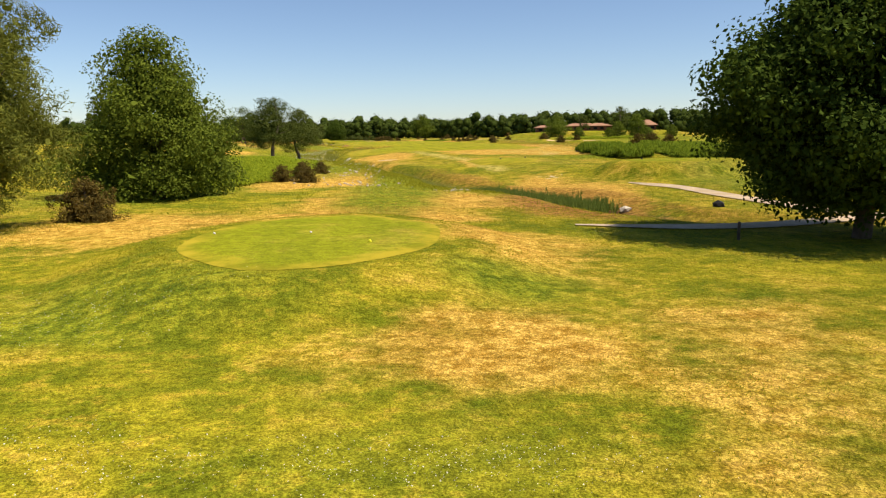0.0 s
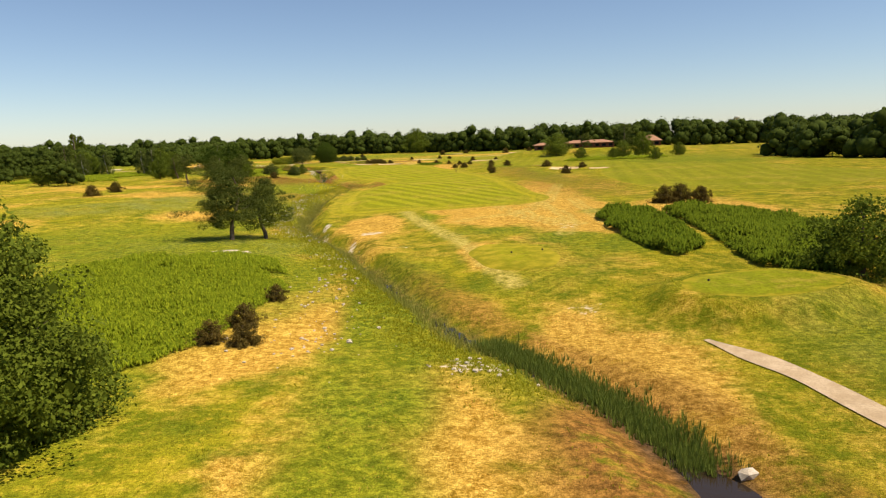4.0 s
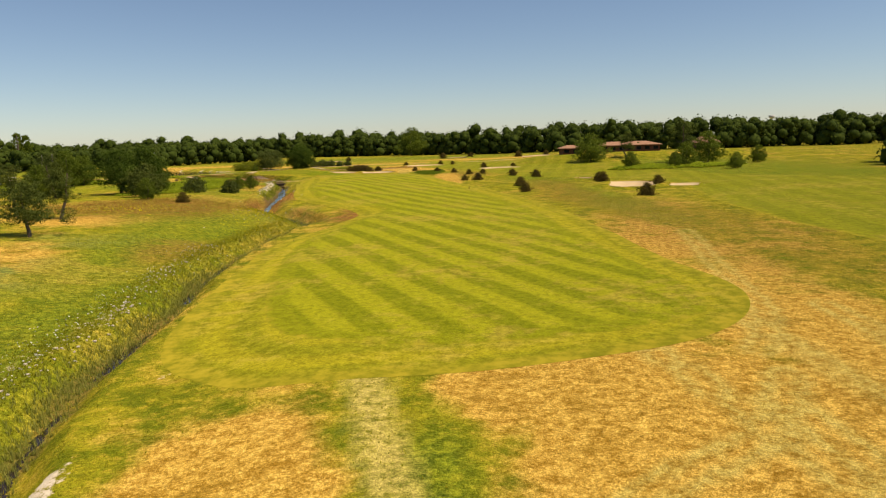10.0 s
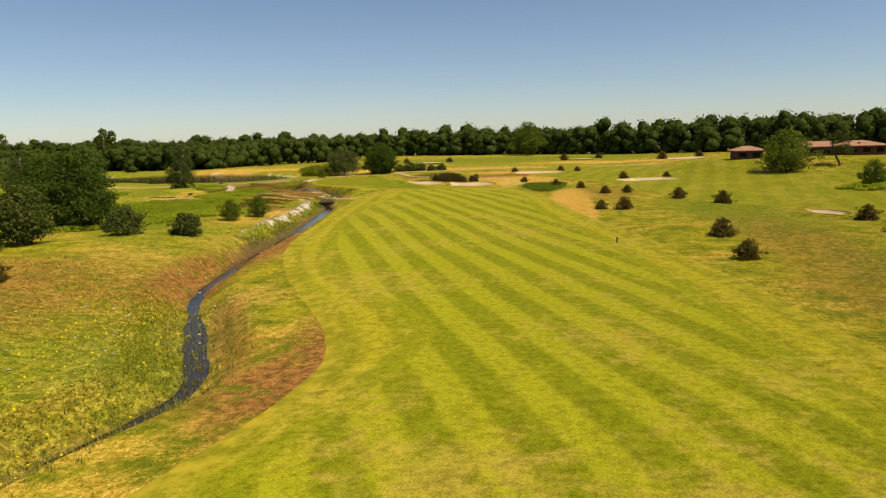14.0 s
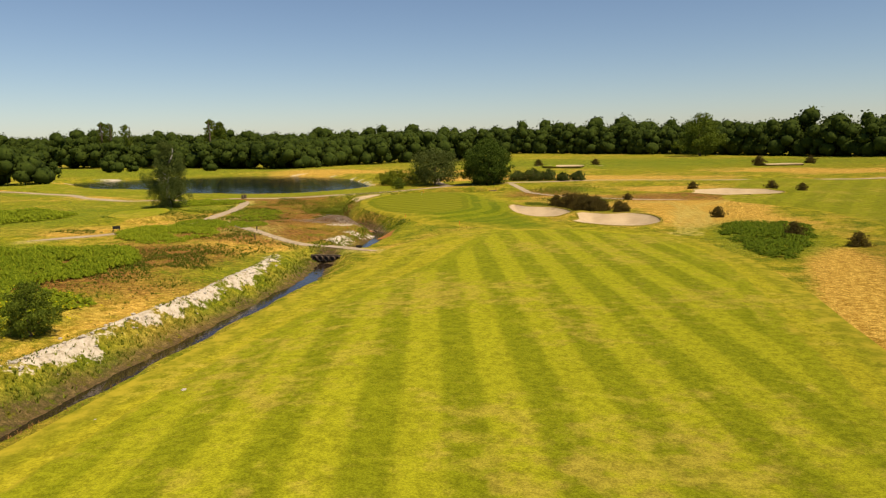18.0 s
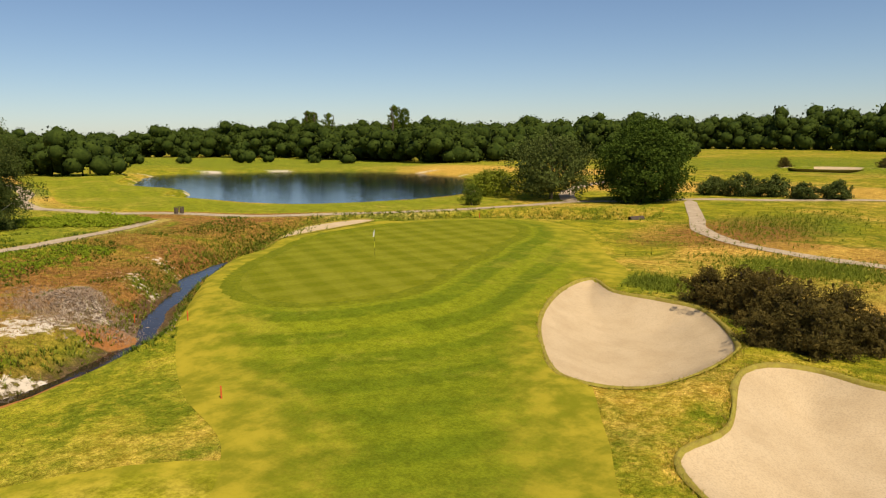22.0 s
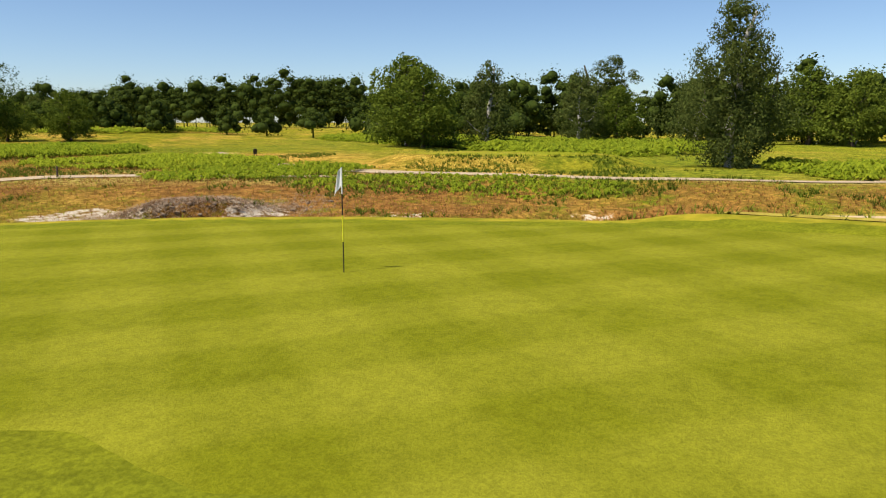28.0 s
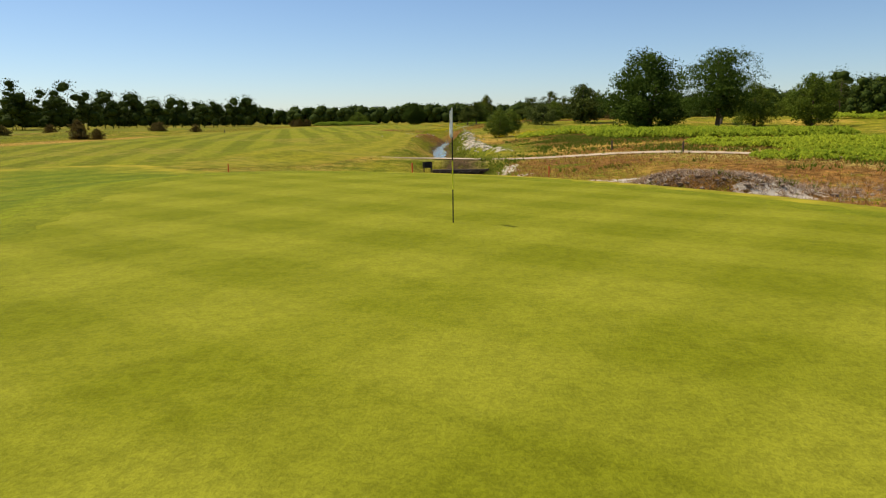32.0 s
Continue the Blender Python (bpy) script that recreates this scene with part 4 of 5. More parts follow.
def tree(name, label, category, h, width, leaf, seed, kind="broad", clumps=150, per=45, size=0.28, bottom=0.12, group="", bark=None, lumps=0.5, slim=0.6):
    r = np.random.default_rng(seed)
    root = tagged(new(name), label, category, group)
    profile = {"broad": BROAD, "tall": TALL, "skirt": SKIRT, "pine": UMBRELLA, "round": ROUND, "birch": TALL, "column": COLUMN}[kind]
    pine, birch = kind == "pine", kind == "birch"
    wood, ends = skeleton_tree(h, r.normal(size=2) * (0.05 if not pine else 0.1) * h, 0.022 * h + 0.05, 14 if not pine else 10, width * 0.42, 0.45 if pine else max(0.1, bottom), r, 0.35 if pine else 0.55)
    part("trunk", mesh("trunk", *wood, bark or (M_BIRCH if birch else M_BARK), None, True), root)
    p, d = crown_points(r, profile, h * bottom, h * 0.97, width / 2, clumps, per, width * (0.1 if not pine else 0.12), 0.5 if pine else 0.8, 0.45 if not pine else 0.2, lumps if not pine else 0.9)
    if birch:
        drop = np.maximum(0, np.linalg.norm(p[:, :2], axis=1) / (width / 2) - 0.35)
        p[:, 2] -= drop * 1.6 * r.random(len(p))
    cards = [leaf_cards(p, np.full(len(p), size), d, 0.45, r, 0.3 if pine else slim, 0.9 if birch else 0.0)]
    q, d = crown_points(r, profile, h * (bottom + 0.06), h * 0.9, width * (0.27 if pine else 0.36), clumps // 2, 7 if pine else 12, width * 0.12, 0.8, 0.1, 0.4)
    cards.append(leaf_cards(q, np.full(len(q), max(size * 1.7, 0.05 * width)), d, 0.4, r, 0.7))
    part("crown", mesh("crown", *join(cards), leaf), root)
    return root


def land(x, y):
    return float(height(np.array([x]), np.array([y]))[0])


def stand(ob, x, y, turn=0.0, scale=1.0):
    ob.matrix_basis = pose(x, y, land(x, y) - 0.05, 0, 0, turn) @ Matrix.Scale(scale, 4)
    return ob


stand(tree("alder_tree", "bushy green broadleaf tree with foliage down to the grass", "tree", 12.2, 11.0, M_OAK, 11, "skirt", 420, 120, 0.22, 0.0), -21.3, 54, 20)
stand(tree("oak_tree", "dark spreading oak shading the gravel path", "tree", 12.6, 12.0, M_DARK, 12, "round", 560, 140, 0.24, 0.12, lumps=0.3), 18.3, 31.2, 70)
stand(tree("pine_tree", "tall pine with long drooping green needles", "tree", 16.5, 9.2, M_PINELIGHT, 13, "tall", 420, 200, 0.3, 0.06, slim=0.16), -22.8, 34)
stand(tree("pine_tree", "twin-trunked pine with an open olive crown", "tree", 9.8, 9.4, M_PINE, 14, "pine", 190, 170, 0.2, 0.2), -27.6, 118.5)
stand(tree("pine_tree", "slender pine with a rounded olive crown", "tree", 8.8, 7.0, M_PINE, 15, "pine", 130, 170, 0.2, 0.2), -24.0, 122.5)
stand(tree("round_bush_tree", "rounded dense broadleaf tree beside the bracken", "tree", 6.8, 9.0, M_OAK, 16, "round", 160, 50, 0.28, 0.03), 36.5, 83)
stand(tree("oak_tree", "large dark oak among the heath", "tree", 13.2, 13, M_DARK, 17, "broad", 300, 60, 0.36, 0.03), -80.5, 309)
stand(tree("pine_tree", "broad dark pine with a flat-topped crown", "tree", 12.8, 13, M_DARK, 18, "pine", 260, 60, 0.4, 0.22), -91, 317)
stand(tree("pine_tree", "low dense young pine", "tree", 8, 9, M_PINE, 19, "round", 150, 45, 0.36, 0.05), -70.5, 283)
stand(tree("pine_tree", "small broad pine on the dry meadow", "tree", 7.4, 9.0, M_PINE, 20, "pine", 65, 180, 0.26, 0.25), -55.5, 206)
stand(tree("birch_tree", "tall weeping silver birch beside the path", "tree", 14.8, 8.2, M_BIRCHLEAF, 21, "birch", 330, 95, 0.2, 0.02, lumps=0.8), -118.4, 414.4)
stand(tree("willow_tree", "wide olive willow beside the pond path", "tree", 10.8, 14, M_BIRCHLEAF, 22, "broad", 240, 50, 0.34, 0.1), -85.5, 485)
stand(tree("lime_tree", "dense rounded dark green tree where the paths meet", "tree", 12.8, 13.5, M_DARK, 23, "round", 420, 70, 0.34, 0.0, lumps=0.35), -70.5, 487)
stand(tree("oak_tree", "rounded oak on the far fairway", "tree", 12.4, 15, M_OAK, 24, "round", 160, 40, 0.5, 0.06), 66, 421)
for x, y, h, w, s in ((-98, 486, 4.6, 9, 31), (-103, 492, 4.0, 8, 32), (-94, 493, 5.2, 8, 33)):
    stand(tree("willow_shrub", "bright yellow-green willow shrub on the pond bank", "shrub", h, w, M_WILLOW, s, "round", 90, 40, 0.32, 0.0, "pond shrubs"), x, y)
for x, y, h, w, s in ((-62, 293.5, 4.2, 6.5, 41), (-54, 296.5, 3.4, 4.6, 42)):
    stand(tree("willow_shrub", "grey-green rounded shrub on the heath", "shrub", h, w, M_BIRCHLEAF, s, "round", 90, 40, 0.26, 0.0), x, y)

for x, y, h, w, s in ((-66, 503.5, 3.0, 5.5, 43), (-61.5, 504, 3.8, 6, 44), (-57, 505, 3.4, 5.5, 45), (-52, 502.5, 2.4, 4, 46), (-48.2, 504.5, 2.8, 4.5, 47)):
    stand(tree("willow_shrub", "grey-green rounded shrub behind the gravel path", "shrub", h, w, M_BIRCHLEAF, s, "round", 90, 45, 0.26, 0.0, "path shrubs"), x, y)

# heath bushes, one built and copied
BUSHES = [(11, 366, 1.0), (16, 367, 1.0), (8, 332, 1.0), (12, 331, 1.3), (25, 353, 1.3), (31.3, 342, 1.4), (20.4, 292.5, 1.3), (19.9, 278, 1.2), (44.3, 310, 1.3), (41, 291.5, 1.4), (53, 285, 1.3),
          (42.3, 258, 1.5), (6.3, 388, 1.0), (-80.9, 192, 1.5), (-81.9, 207, 1.5), (40, 148, 1.7), (43, 149, 1.8), (46, 147, 1.6), (-19.1, 38.6, 1.3), (-13.1, 69.5, 0.9), (-14.2, 74, 1.0), (-13.8, 82.5, 0.8), (-15.5, 70, 0.9),
          (-25.5, 419.8, 1.1), (-38.1, 427.6, 1.25), (-35.9, 427, 1.5), (-34, 425.4, 1.7), (-32, 423.4, 1.7), (-30.5, 421, 1.5), (-30.4, 425.6, 1.5), (-32.9, 420.8, 0.9), (-35.6, 429.5, 1.1), (-28.6, 423.6, 1.1), (-27, 446, 0.8),
          (-15, 470, 1.0), (2, 474, 1.2), (8, 470, 1.0), (20, 420, 1.2), (33, 424, 1.0), (5, 600, 2.0), (24, 610, 1.8), (52, 566, 2.0), (70, 570, 1.8), (-60, 612, 1.6), (-84, 606, 1.6), (-9.3, 417, 1.0), (0, 395, 1.1), (-52.7, 257.5, 1.2), (-24.6, 420.5, 0.9)]
bush = tree("heath_bush", "low dark brown-green heath bush on the rough", "bush", 1.85, 2.3, M_BUSH, 51, "skirt", 130, 85, 0.105, 0.0, "heath bushes", lumps=0.9, slim=0.24)
for k, (x, y, s) in enumerate(BUSHES):
    ob = bush if k == 0 else copy_thing(bush, Matrix())
    ob.scale = (1, 1, 1)
    stand(ob, x, y, 57 * k, s)

# medium trees at mid distance, four kinds copied
KINDS = [tree("oak_tree", "green broadleaf tree at the edge of the course", "tree", 11, 11, M_OAK, 61, "broad", 150, 56, 0.36, 0.04, "course trees"),
         tree("pine_tree", "dark maritime pine at the edge of the course", "tree", 13, 8.5, M_PINE, 62, "pine", 70, 110, 0.32, 0.33, "course trees"),
         tree("poplar_tree", "slim upright green poplar tree", "tree", 14, 5.5, M_OAK, 63, "column", 120, 50, 0.32, 0.06, "course trees"),
         tree("birch_tree", "pale green birch in a loose group", "tree", 12.5, 7.5, M_BIRCHLEAF, 64, "birch", 130, 60, 0.28, 0.06, "course trees")]
SPOTS = [(0, -130, 365, 1.14), (3, -133, 362, 1.09), (3, -141, 371, 1.04), (0, -127, 371, 0.97), (3, -160, 375, 0.97), (1, -177, 371, 1.25), (3, -170, 372, 0.97), (0, -168, 378, 0.87), (3, -185, 385, 1.09), (2, -178, 391, 0.87), (2, -183, 397, 0.97),
         (0, -190, 402, 1.2), (0, -186, 410, 1.09), (3, -196, 408, 0.97), (1, -62.5, 228, 0.66), (1, -72, 232, 0.7), (0, -58, 320, 0.35), (0, -100, 300, 0.7), (1, -96, 292, 0.75), (0, -108, 306, 0.8), (0, -64, 268, 0.42),
         (0, -57, 330, 0.38), (2, -268, 455, 0.95), (2, -262, 462, 0.6), (0, -286, 470, 0.6), (2, -276, 448, 0.7), (1, 84, 430, 0.9), (0, 90, 372, 0.8), (0, 84, 366, 0.5), (1, 97, 395, 1.3), (0, 104, 388, 1.1), (0, 120, 380, 0.6),
         (2, -340, 708, 2.3), (2, -335, 711, 2.15), (0, 70, 372, 0.55), (0, 100, 352, 0.5), (0, -19.5, 724, 2.15), (2, -505, 773, 2.5), (2, -494, 770, 2.4), (2, -482, 775, 2.3), (0, -90, 470, 0.3), (1, -150, 195, 0.9), (1, -146, 188, 0.8), (0, -118, 258, 0.5), (0, -125, 252, 0.6)]
used = set()
for i, x, y, s in SPOTS:
    ob = KINDS[i] if i not in used else copy_thing(KINDS[i], Matrix())
    used.add(i)
    ob.scale = (1, 1, 1)
    stand(ob, x, y, (x * 37 + y * 11) % 360, s)


# ---- far woods ----
def lobe(c, rad, flat, r, around=8, up=5):
    """The solid filling of one bough of a far crown: an uneven lump, coloured dark for the shade inside."""
    a, e = np.arange(around) * 2 * np.pi / around, np.linspace(-1.35, 1.45, up)
    q = rad * (0.82 + 0.3 * r.random((up, around)))
    v = np.stack([c[0] + q * np.cos(e)[:, None] * np.cos(a), c[1] + q * np.cos(e)[:, None] * np.sin(a), c[2] + q * flat * np.sin(e)[:, None] * np.ones(around)], -1).reshape(-1, 3)
    i, j = (np.arange(up - 1) * around)[:, None], np.arange(around)
    k = (j + 1) % around
    return v, np.stack([i + j, i + k, i + around + k, i + around + j], -1).reshape(-1, 4)


def woods(name, line, depth, spacing, h, seed, leaf, label, pines=0.3, cards=30, size=1.0, skirt=0.04):
    """Many trees behind a line of the plan, each a heap of rounded boughs, joined."""
    r = np.random.default_rng(seed)
    line = spline(line, False, spacing)
    d = np.gradient(line, axis=0)
    side = np.stack([-d[:, 1], d[:, 0]], 1) / np.linalg.norm(d, axis=1)[:, None]
    spots = np.vstack([line + side * (k * spacing * 0.9) + r.normal(size=line.shape) * spacing * 0.3 for k in range(depth)])
    rows = np.repeat(np.arange(depth), len(line))
    z = height(spots[:, 0], spots[:, 1])
    parts, cores, places, outs, sizes = [], [], [], [], []
    for (x, y), z0, k in zip(spots, z, rows):
        hh = h * (0.72 + 0.26 * r.random() + 0.05 * k + (0.27 if r.random() < 0.09 else 0.0))
        pine = r.random() < pines
        w = min(max(spacing * 1.7, hh * (0.62 if pine else 0.75)), hh * 1.05) * (0.85 + 0.4 * r.random())
        low = (0.45 if k == 0 else 0.3) if pine else skirt if k == 0 else 0.2
        n = (9 if k == 0 else 5) if cards < 50 else (14 if k == 0 else 8)
        boughs = [((x, y, z0 + hh - 0.26 * w), 0.3 * w)]
        for q in range(n):
            a, t = q * 2.4 + r.random(), (q + 0.5 * r.random()) / n
            rad = w * (0.2 + 0.17 * r.random() * (1.2 - t))
            off = w * (0.34 - 0.2 * t) * (0.7 + 0.5 * r.random())
            boughs.append(((x + off * math.cos(a), y + off * math.sin(a), z0 + max(hh * low + (hh * 0.86 - hh * low) * t, rad * 0.7)), rad))
        for c, rad in boughs:
            flat = 0.62 if pine else 0.85
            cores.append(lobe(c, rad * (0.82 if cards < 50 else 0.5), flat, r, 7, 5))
            v = r.normal(size=(cards, 3))
            v[:, 2] += 0.35
            v /= np.linalg.norm(v, axis=1)[:, None]
            places.append(np.array(c) + v * (rad * ((0.62 if cards < 50 else 0.4) + (0.6 if cards < 50 else 0.72) * r.random((cards, 1)) ** 0.7)) * (1, 1, flat))
            outs.append(v)
            sizes.append(np.full(cards, size * (0.25 + 0.1 * rad + 0.02 * hh)))
        if k < 2:
            v, f = tube([(x, y, z0 - 0.2), (x, y, z0 + hh * 0.7)], [0.25, 0.1], 4)
            cores.append((v, f))
    parts.append(leaf_cards(np.vstack(places), np.concatenate(sizes), 0.9 * np.vstack(outs), 0.35, r, 0.75))
    ob = tagged(new(name, mesh(name, *join(parts), leaf)), label, "woods", kind="stuff")
    # filler lumps and trunks; the crowns' inner shade is in their dark colour
    part("inner_foliage", mesh("inner_foliage", *join(cores), M_CROWNSHADE), ob, "solid crown filling and trunks, coloured dark as shaded foliage")


woods("far_woods", [(-700, 760), (-520, 800), (-330, 820), (-200, 835), (-60, 782), (10, 732), (70, 672), (115, 645), (195, 605), (330, 590), (480, 545)], 4, 9, 20.5, 71, M_WOODS, "dark mixed woodland closing the horizon", 0.0, 30, 1.25)
woods("far_woods", [(-195, 600), (-240, 612), (-330, 622), (-400, 602), (-520, 545), (-560, 490), (-560, 430)], 3, 8, 15, 72, M_WOODS, "mixed woods of pine and oak beyond the pond", 0.15, 30, 1.2)
woods("far_woods", [(-150, 690), (-200, 640), (-215, 600)], 2, 8, 18, 81, M_WOODS, "mixed woods of oak beyond the pond", 0.0, 30, 1.2)
woods("far_woods", [(-235, 480), (-350, 440), (-480, 400), (-520, 300)], 2, 10, 12, 73, M_WOODS, "scattered low trees beyond the far tee", 0.2, 30, 1.1)
woods("far_woods", [(-205, 425), (-212, 398), (-218, 375), (-205, 350), (-215, 320), (-222, 280)], 3, 6, 13.5, 74, M_WOODS, "thicket of birch and pine behind the bracken", 0.15, 60, 0.6)
woods("pine_wood", [(-235, 245), (-220, 175), (-208, 110), (-198, 60)], 5, 6, 16.5, 75, M_WOODS, "stand of dark maritime pines", 0.6, 55, 0.65)
woods("far_woods", [(-190, 45), (-150, -80), (-60, -130), (80, -150), (260, -140), (420, -60)], 3, 9, 15, 76, M_WOODS, "dark woods behind the first tee", 0.2, 30, 1.2)
woods("far_woods", [(500, 540), (330, 470), (230, 430), (178, 375), (152, 335), (166, 290), (220, 245), (420, 110)], 3, 8, 15.5, 78, M_WOODS, "pine wood beyond the second fairway", 0.4, 30, 1.0)
woods("far_woods", [(-400, 470), (-300, 540), (-240, 580)], 1, 18, 8, 79, M_WOODS, "loose trees on the far meadow", 0.2, 30, 1.1)
woods("far_woods", [(-118, 250), (-165, 330), (-190, 300), (-260, 330)], 1, 10, 8, 80, M_WOODS, "tree belt beside the course", 0.2, 55, 0.65)
woods("pine_wood", [(132, 128), (146, 146), (164, 164)], 3, 6, 17, 82, M_WOODS, "tall dark pines beyond the second fairway", 0.6, 55, 0.65)
woods("pine_wood", [(84, 112), (100, 126), (116, 134)], 2, 6, 15, 83, M_WOODS, "dark pines on the far side of the course", 0.5, 55, 0.65)


# ---- low plants ----
def scatter(line, per_m2, r):
    lo, hi = line.min(0), line.max(0)
    p = lo + (hi - lo) * r.random((int(per_m2 * (hi - lo).prod()), 2))
    return p[inside(p[:, 0], p[:, 1], line)]


def bracken(name, outline, tall, label, per_m2=3.0, leaf=None, seed=0, size=0.75):
    """A bed of fern fronds that arch out of many stools."""
    r = np.random.default_rng(seed)
    line = spline(outline, True, 1.0)
    c = scatter(line, per_m2, r)
    edge = signed(c[:, 0], c[:, 1], line, 4)
    gap = vnoise(c[:, 0], c[:, 1], 2.6, seed)
    keep = (edge + 3.2 * (fbm(c[:, 0], c[:, 1], 4.5, seed + 7) - 0.42) < 0) & (gap > 0.16)
    c, edge = c[keep], edge[keep]
    hgt = tall * (0.55 + 0.45 * smooth(0, -1.2, edge)) * (0.45 + 0.75 * vnoise(c[:, 0], c[:, 1], 2.4, seed + 1)) * (0.75 + 0.5 * r.random(len(c)))
    z = height(c[:, 0], c[:, 1])
    k = 7
    a = r.random((len(c), k)) * 2 * np.pi
    d = np.stack([np.cos(a), np.sin(a), 0 * a], -1)
    up = (0.35 + 0.65 * r.random((len(c), k)))[..., None]
    base = np.column_stack([c, z])[:, None] + np.array([0, 0, 1.0]) * (hgt[:, None, None] * up * 0.75)
    length = (size * (0.6 + 0.6 * r.random((len(c), k))))[..., None]
    side = np.stack([-d[..., 1], d[..., 0], 0 * a], -1)
    tip = base + d * length + (0, 0, -0.12)
    mid = base + d * length * 0.45 + np.array([0, 0, 1.0]) * (hgt[:, None, None] * 0.22)
    w = length * 0.24
    v = np.stack([base, mid + side * w, tip, mid - side * w], 2).reshape(-1, 3)
    ob = new(name, mesh(name, v, np.arange(len(v)).reshape(-1, 4), leaf or M_BRACKEN))
    return tagged(ob, label, "bracken", kind="stuff")


def blades(name, c, tall, wide, mat, label, category, r, k=4, lean=0.5):
    """Tufts of bent grass blades at the places c."""
    z = height(c[:, 0], c[:, 1]) - 0.02
    tall = np.broadcast_to(tall, len(c))[:, None] * (0.6 + 0.7 * r.random((len(c), k)))
    a = r.random((len(c), k)) * 2 * np.pi
    d = np.stack([np.cos(a), np.sin(a), 0 * a], -1)
    side = np.stack([-d[..., 1], d[..., 0], 0 * a], -1)
    root = np.column_stack([c, z])[:, None] + d * (0.12 * tall)[..., None]
    w = (wide * (0.7 + 0.6 * r.random((len(c), k))))[..., None]
    tip = root + d * (lean * tall)[..., None] + np.array([0, 0, 1.0]) * tall[..., None]
    v = np.stack([root - side * w, root + side * w, tip], 2).reshape(-1, 3)
    return tagged(new(name, mesh(name, v, np.arange(len(v)).reshape(-1, 3), mat)), label, category, kind="stuff")


BEDS = [
    ([(24.4, 131), (28, 134), (32, 128), (31, 112), (28.8, 99), (26, 93.5), (23.4, 95), (22.4, 108), (23, 122)], 1.5, 4.0, 0.85, "tall dark green bracken bed ringed by dry grass"),
    ([(34.5, 133), (33.5, 116), (31.4, 100), (29.5, 87), (33, 82), (42, 88), (47, 110), (45, 127), (40, 133)], 1.5, 3.6, 0.85, "long dark green bracken bed beside the fairway"),
    ([(-17.3, 66), (-15.2, 72), (-14.6, 79), (-13.9, 87), (-15.3, 95), (-18, 102), (-27, 104), (-36, 101), (-40, 86), (-36, 70), (-26, 60)], 0.8, 4.5, 0.6, "fresh green bracken field beside the dry bank"),
    ([(-99, 352), (-86, 362), (-76, 361), (-69, 350), (-73, 335), (-84, 326), (-98, 332)], 0.9, 3.0, 0.7, "green bracken bed on the heath"),
    ([(-92, 372), (-96, 382), (-88, 386), (-80, 382), (-76.5, 376), (-80, 368)], 0.6, 3.0, 0.6, "green bracken bed beside the gravel path"),
    ([(-79, 388), (-88, 384), (-95, 388), (-96.5, 394), (-88, 396), (-80, 394)], 0.55, 2.4, 0.55, "green bracken strip along the path"),
    ([(-83, 400), (-92, 399), (-97.5, 408), (-98, 415), (-92, 417), (-88, 410)], 0.45, 1.2, 0.5, "scattered bracken on the russet bank"),
    ([(-151, 320), (-137, 350), (-130, 370), (-124, 392), (-132, 401), (-150, 402), (-172, 388), (-172, 325)], 1.0, 1.6, 0.9, "broad bracken field before the trees"),
    ([(-108, 427), (-115, 420), (-123, 415), (-127, 424), (-120, 430), (-112, 431)], 0.8, 3.0, 0.6, "low bracken round the birch"),
    ([(-9, 403), (-4, 410), (3, 407), (2, 390), (-2, 376), (-6.5, 384)], 0.6, 3.0, 0.55, "dark low scrub beside the fairway"),
    ([(62, 372), (80, 380), (110, 374), (104, 362), (80, 358), (66, 362)], 1.2, 1.4, 0.9, "green bracken bank below the clubhouse"),
    ([(-150, 290), (-118, 284), (-116, 276), (-150, 280)], 1.2, 1.6, 0.9, "long green bracken strip"),
    ([(-60, 338), (-66, 322), (-72, 306), (-84, 300), (-90, 316), (-80, 330), (-70, 340)], 0.8, 2.4, 0.7, "green undergrowth round the oak"),
]
for k, (outline, tall, per, size, label) in enumerate(BEDS):
    near = 5.0 if k < 3 else 2.6 if k < 7 else 1.3
    bracken("bracken", outline, tall, label, per * near, M_DARKFERN if k in (0, 1, 9) else M_BRACKEN, 500 + k, size / math.sqrt(near))

r = np.random.default_rng(21)


def drift(n, cx, cy, sx, sy):
    return np.column_stack([cx + sx * r.normal(size=n), cy + sy * r.normal(size=n)])


def rough_places(n, x0, x1, y0, y1, keep):
    c = np.column_stack([x0 + (x1 - x0) * r.random(n), y0 + (y1 - y0) * r.random(n)])
    k = (covers(c[:, 0], c[:, 1], 3.0) > 0.15) & (line_distance(c[:, 0], c[:, 1], STREAM, False, 6) > 1.6) & (r.random(n) < keep(c[:, 0], c[:, 1]))
    for line, width in PATHS:
        k &= line_distance(c[:, 0], c[:, 1], line, False, 4) > width * 0.55
    return c[k]


def dryness(x, y):
    out = np.zeros(x.shape)
    for k, b in enumerate(DRY):
        out = np.maximum(out, (b[4] if len(b) > 4 else 1.0) * blob(x, y, *b[:4], 100 + k))
    return out


c = rough_places(230000, -104, 58, 34, 482, lambda x, y: (0.25 + 0.75 * smooth(0.4, 0.62, fbm(x, y, 9, 60))) * smooth(2, 9, signed(x, y, APRON, 12)))
d = dryness(c[:, 0], c[:, 1]) + 0.8 * (fbm(c[:, 0], c[:, 1], 14, 61) - 0.5)
blades("rough_grass", c[d < 0.4], 0.12, 0.024, M_TUFT, "uneven green and olive rough grass", "grass", r, 3, 0.6)
blades("dry_grass", c[d >= 0.4], 0.10, 0.02, M_STRAW, "sun-dried straw-coloured rough grass", "grass", r, 3, 0.7)
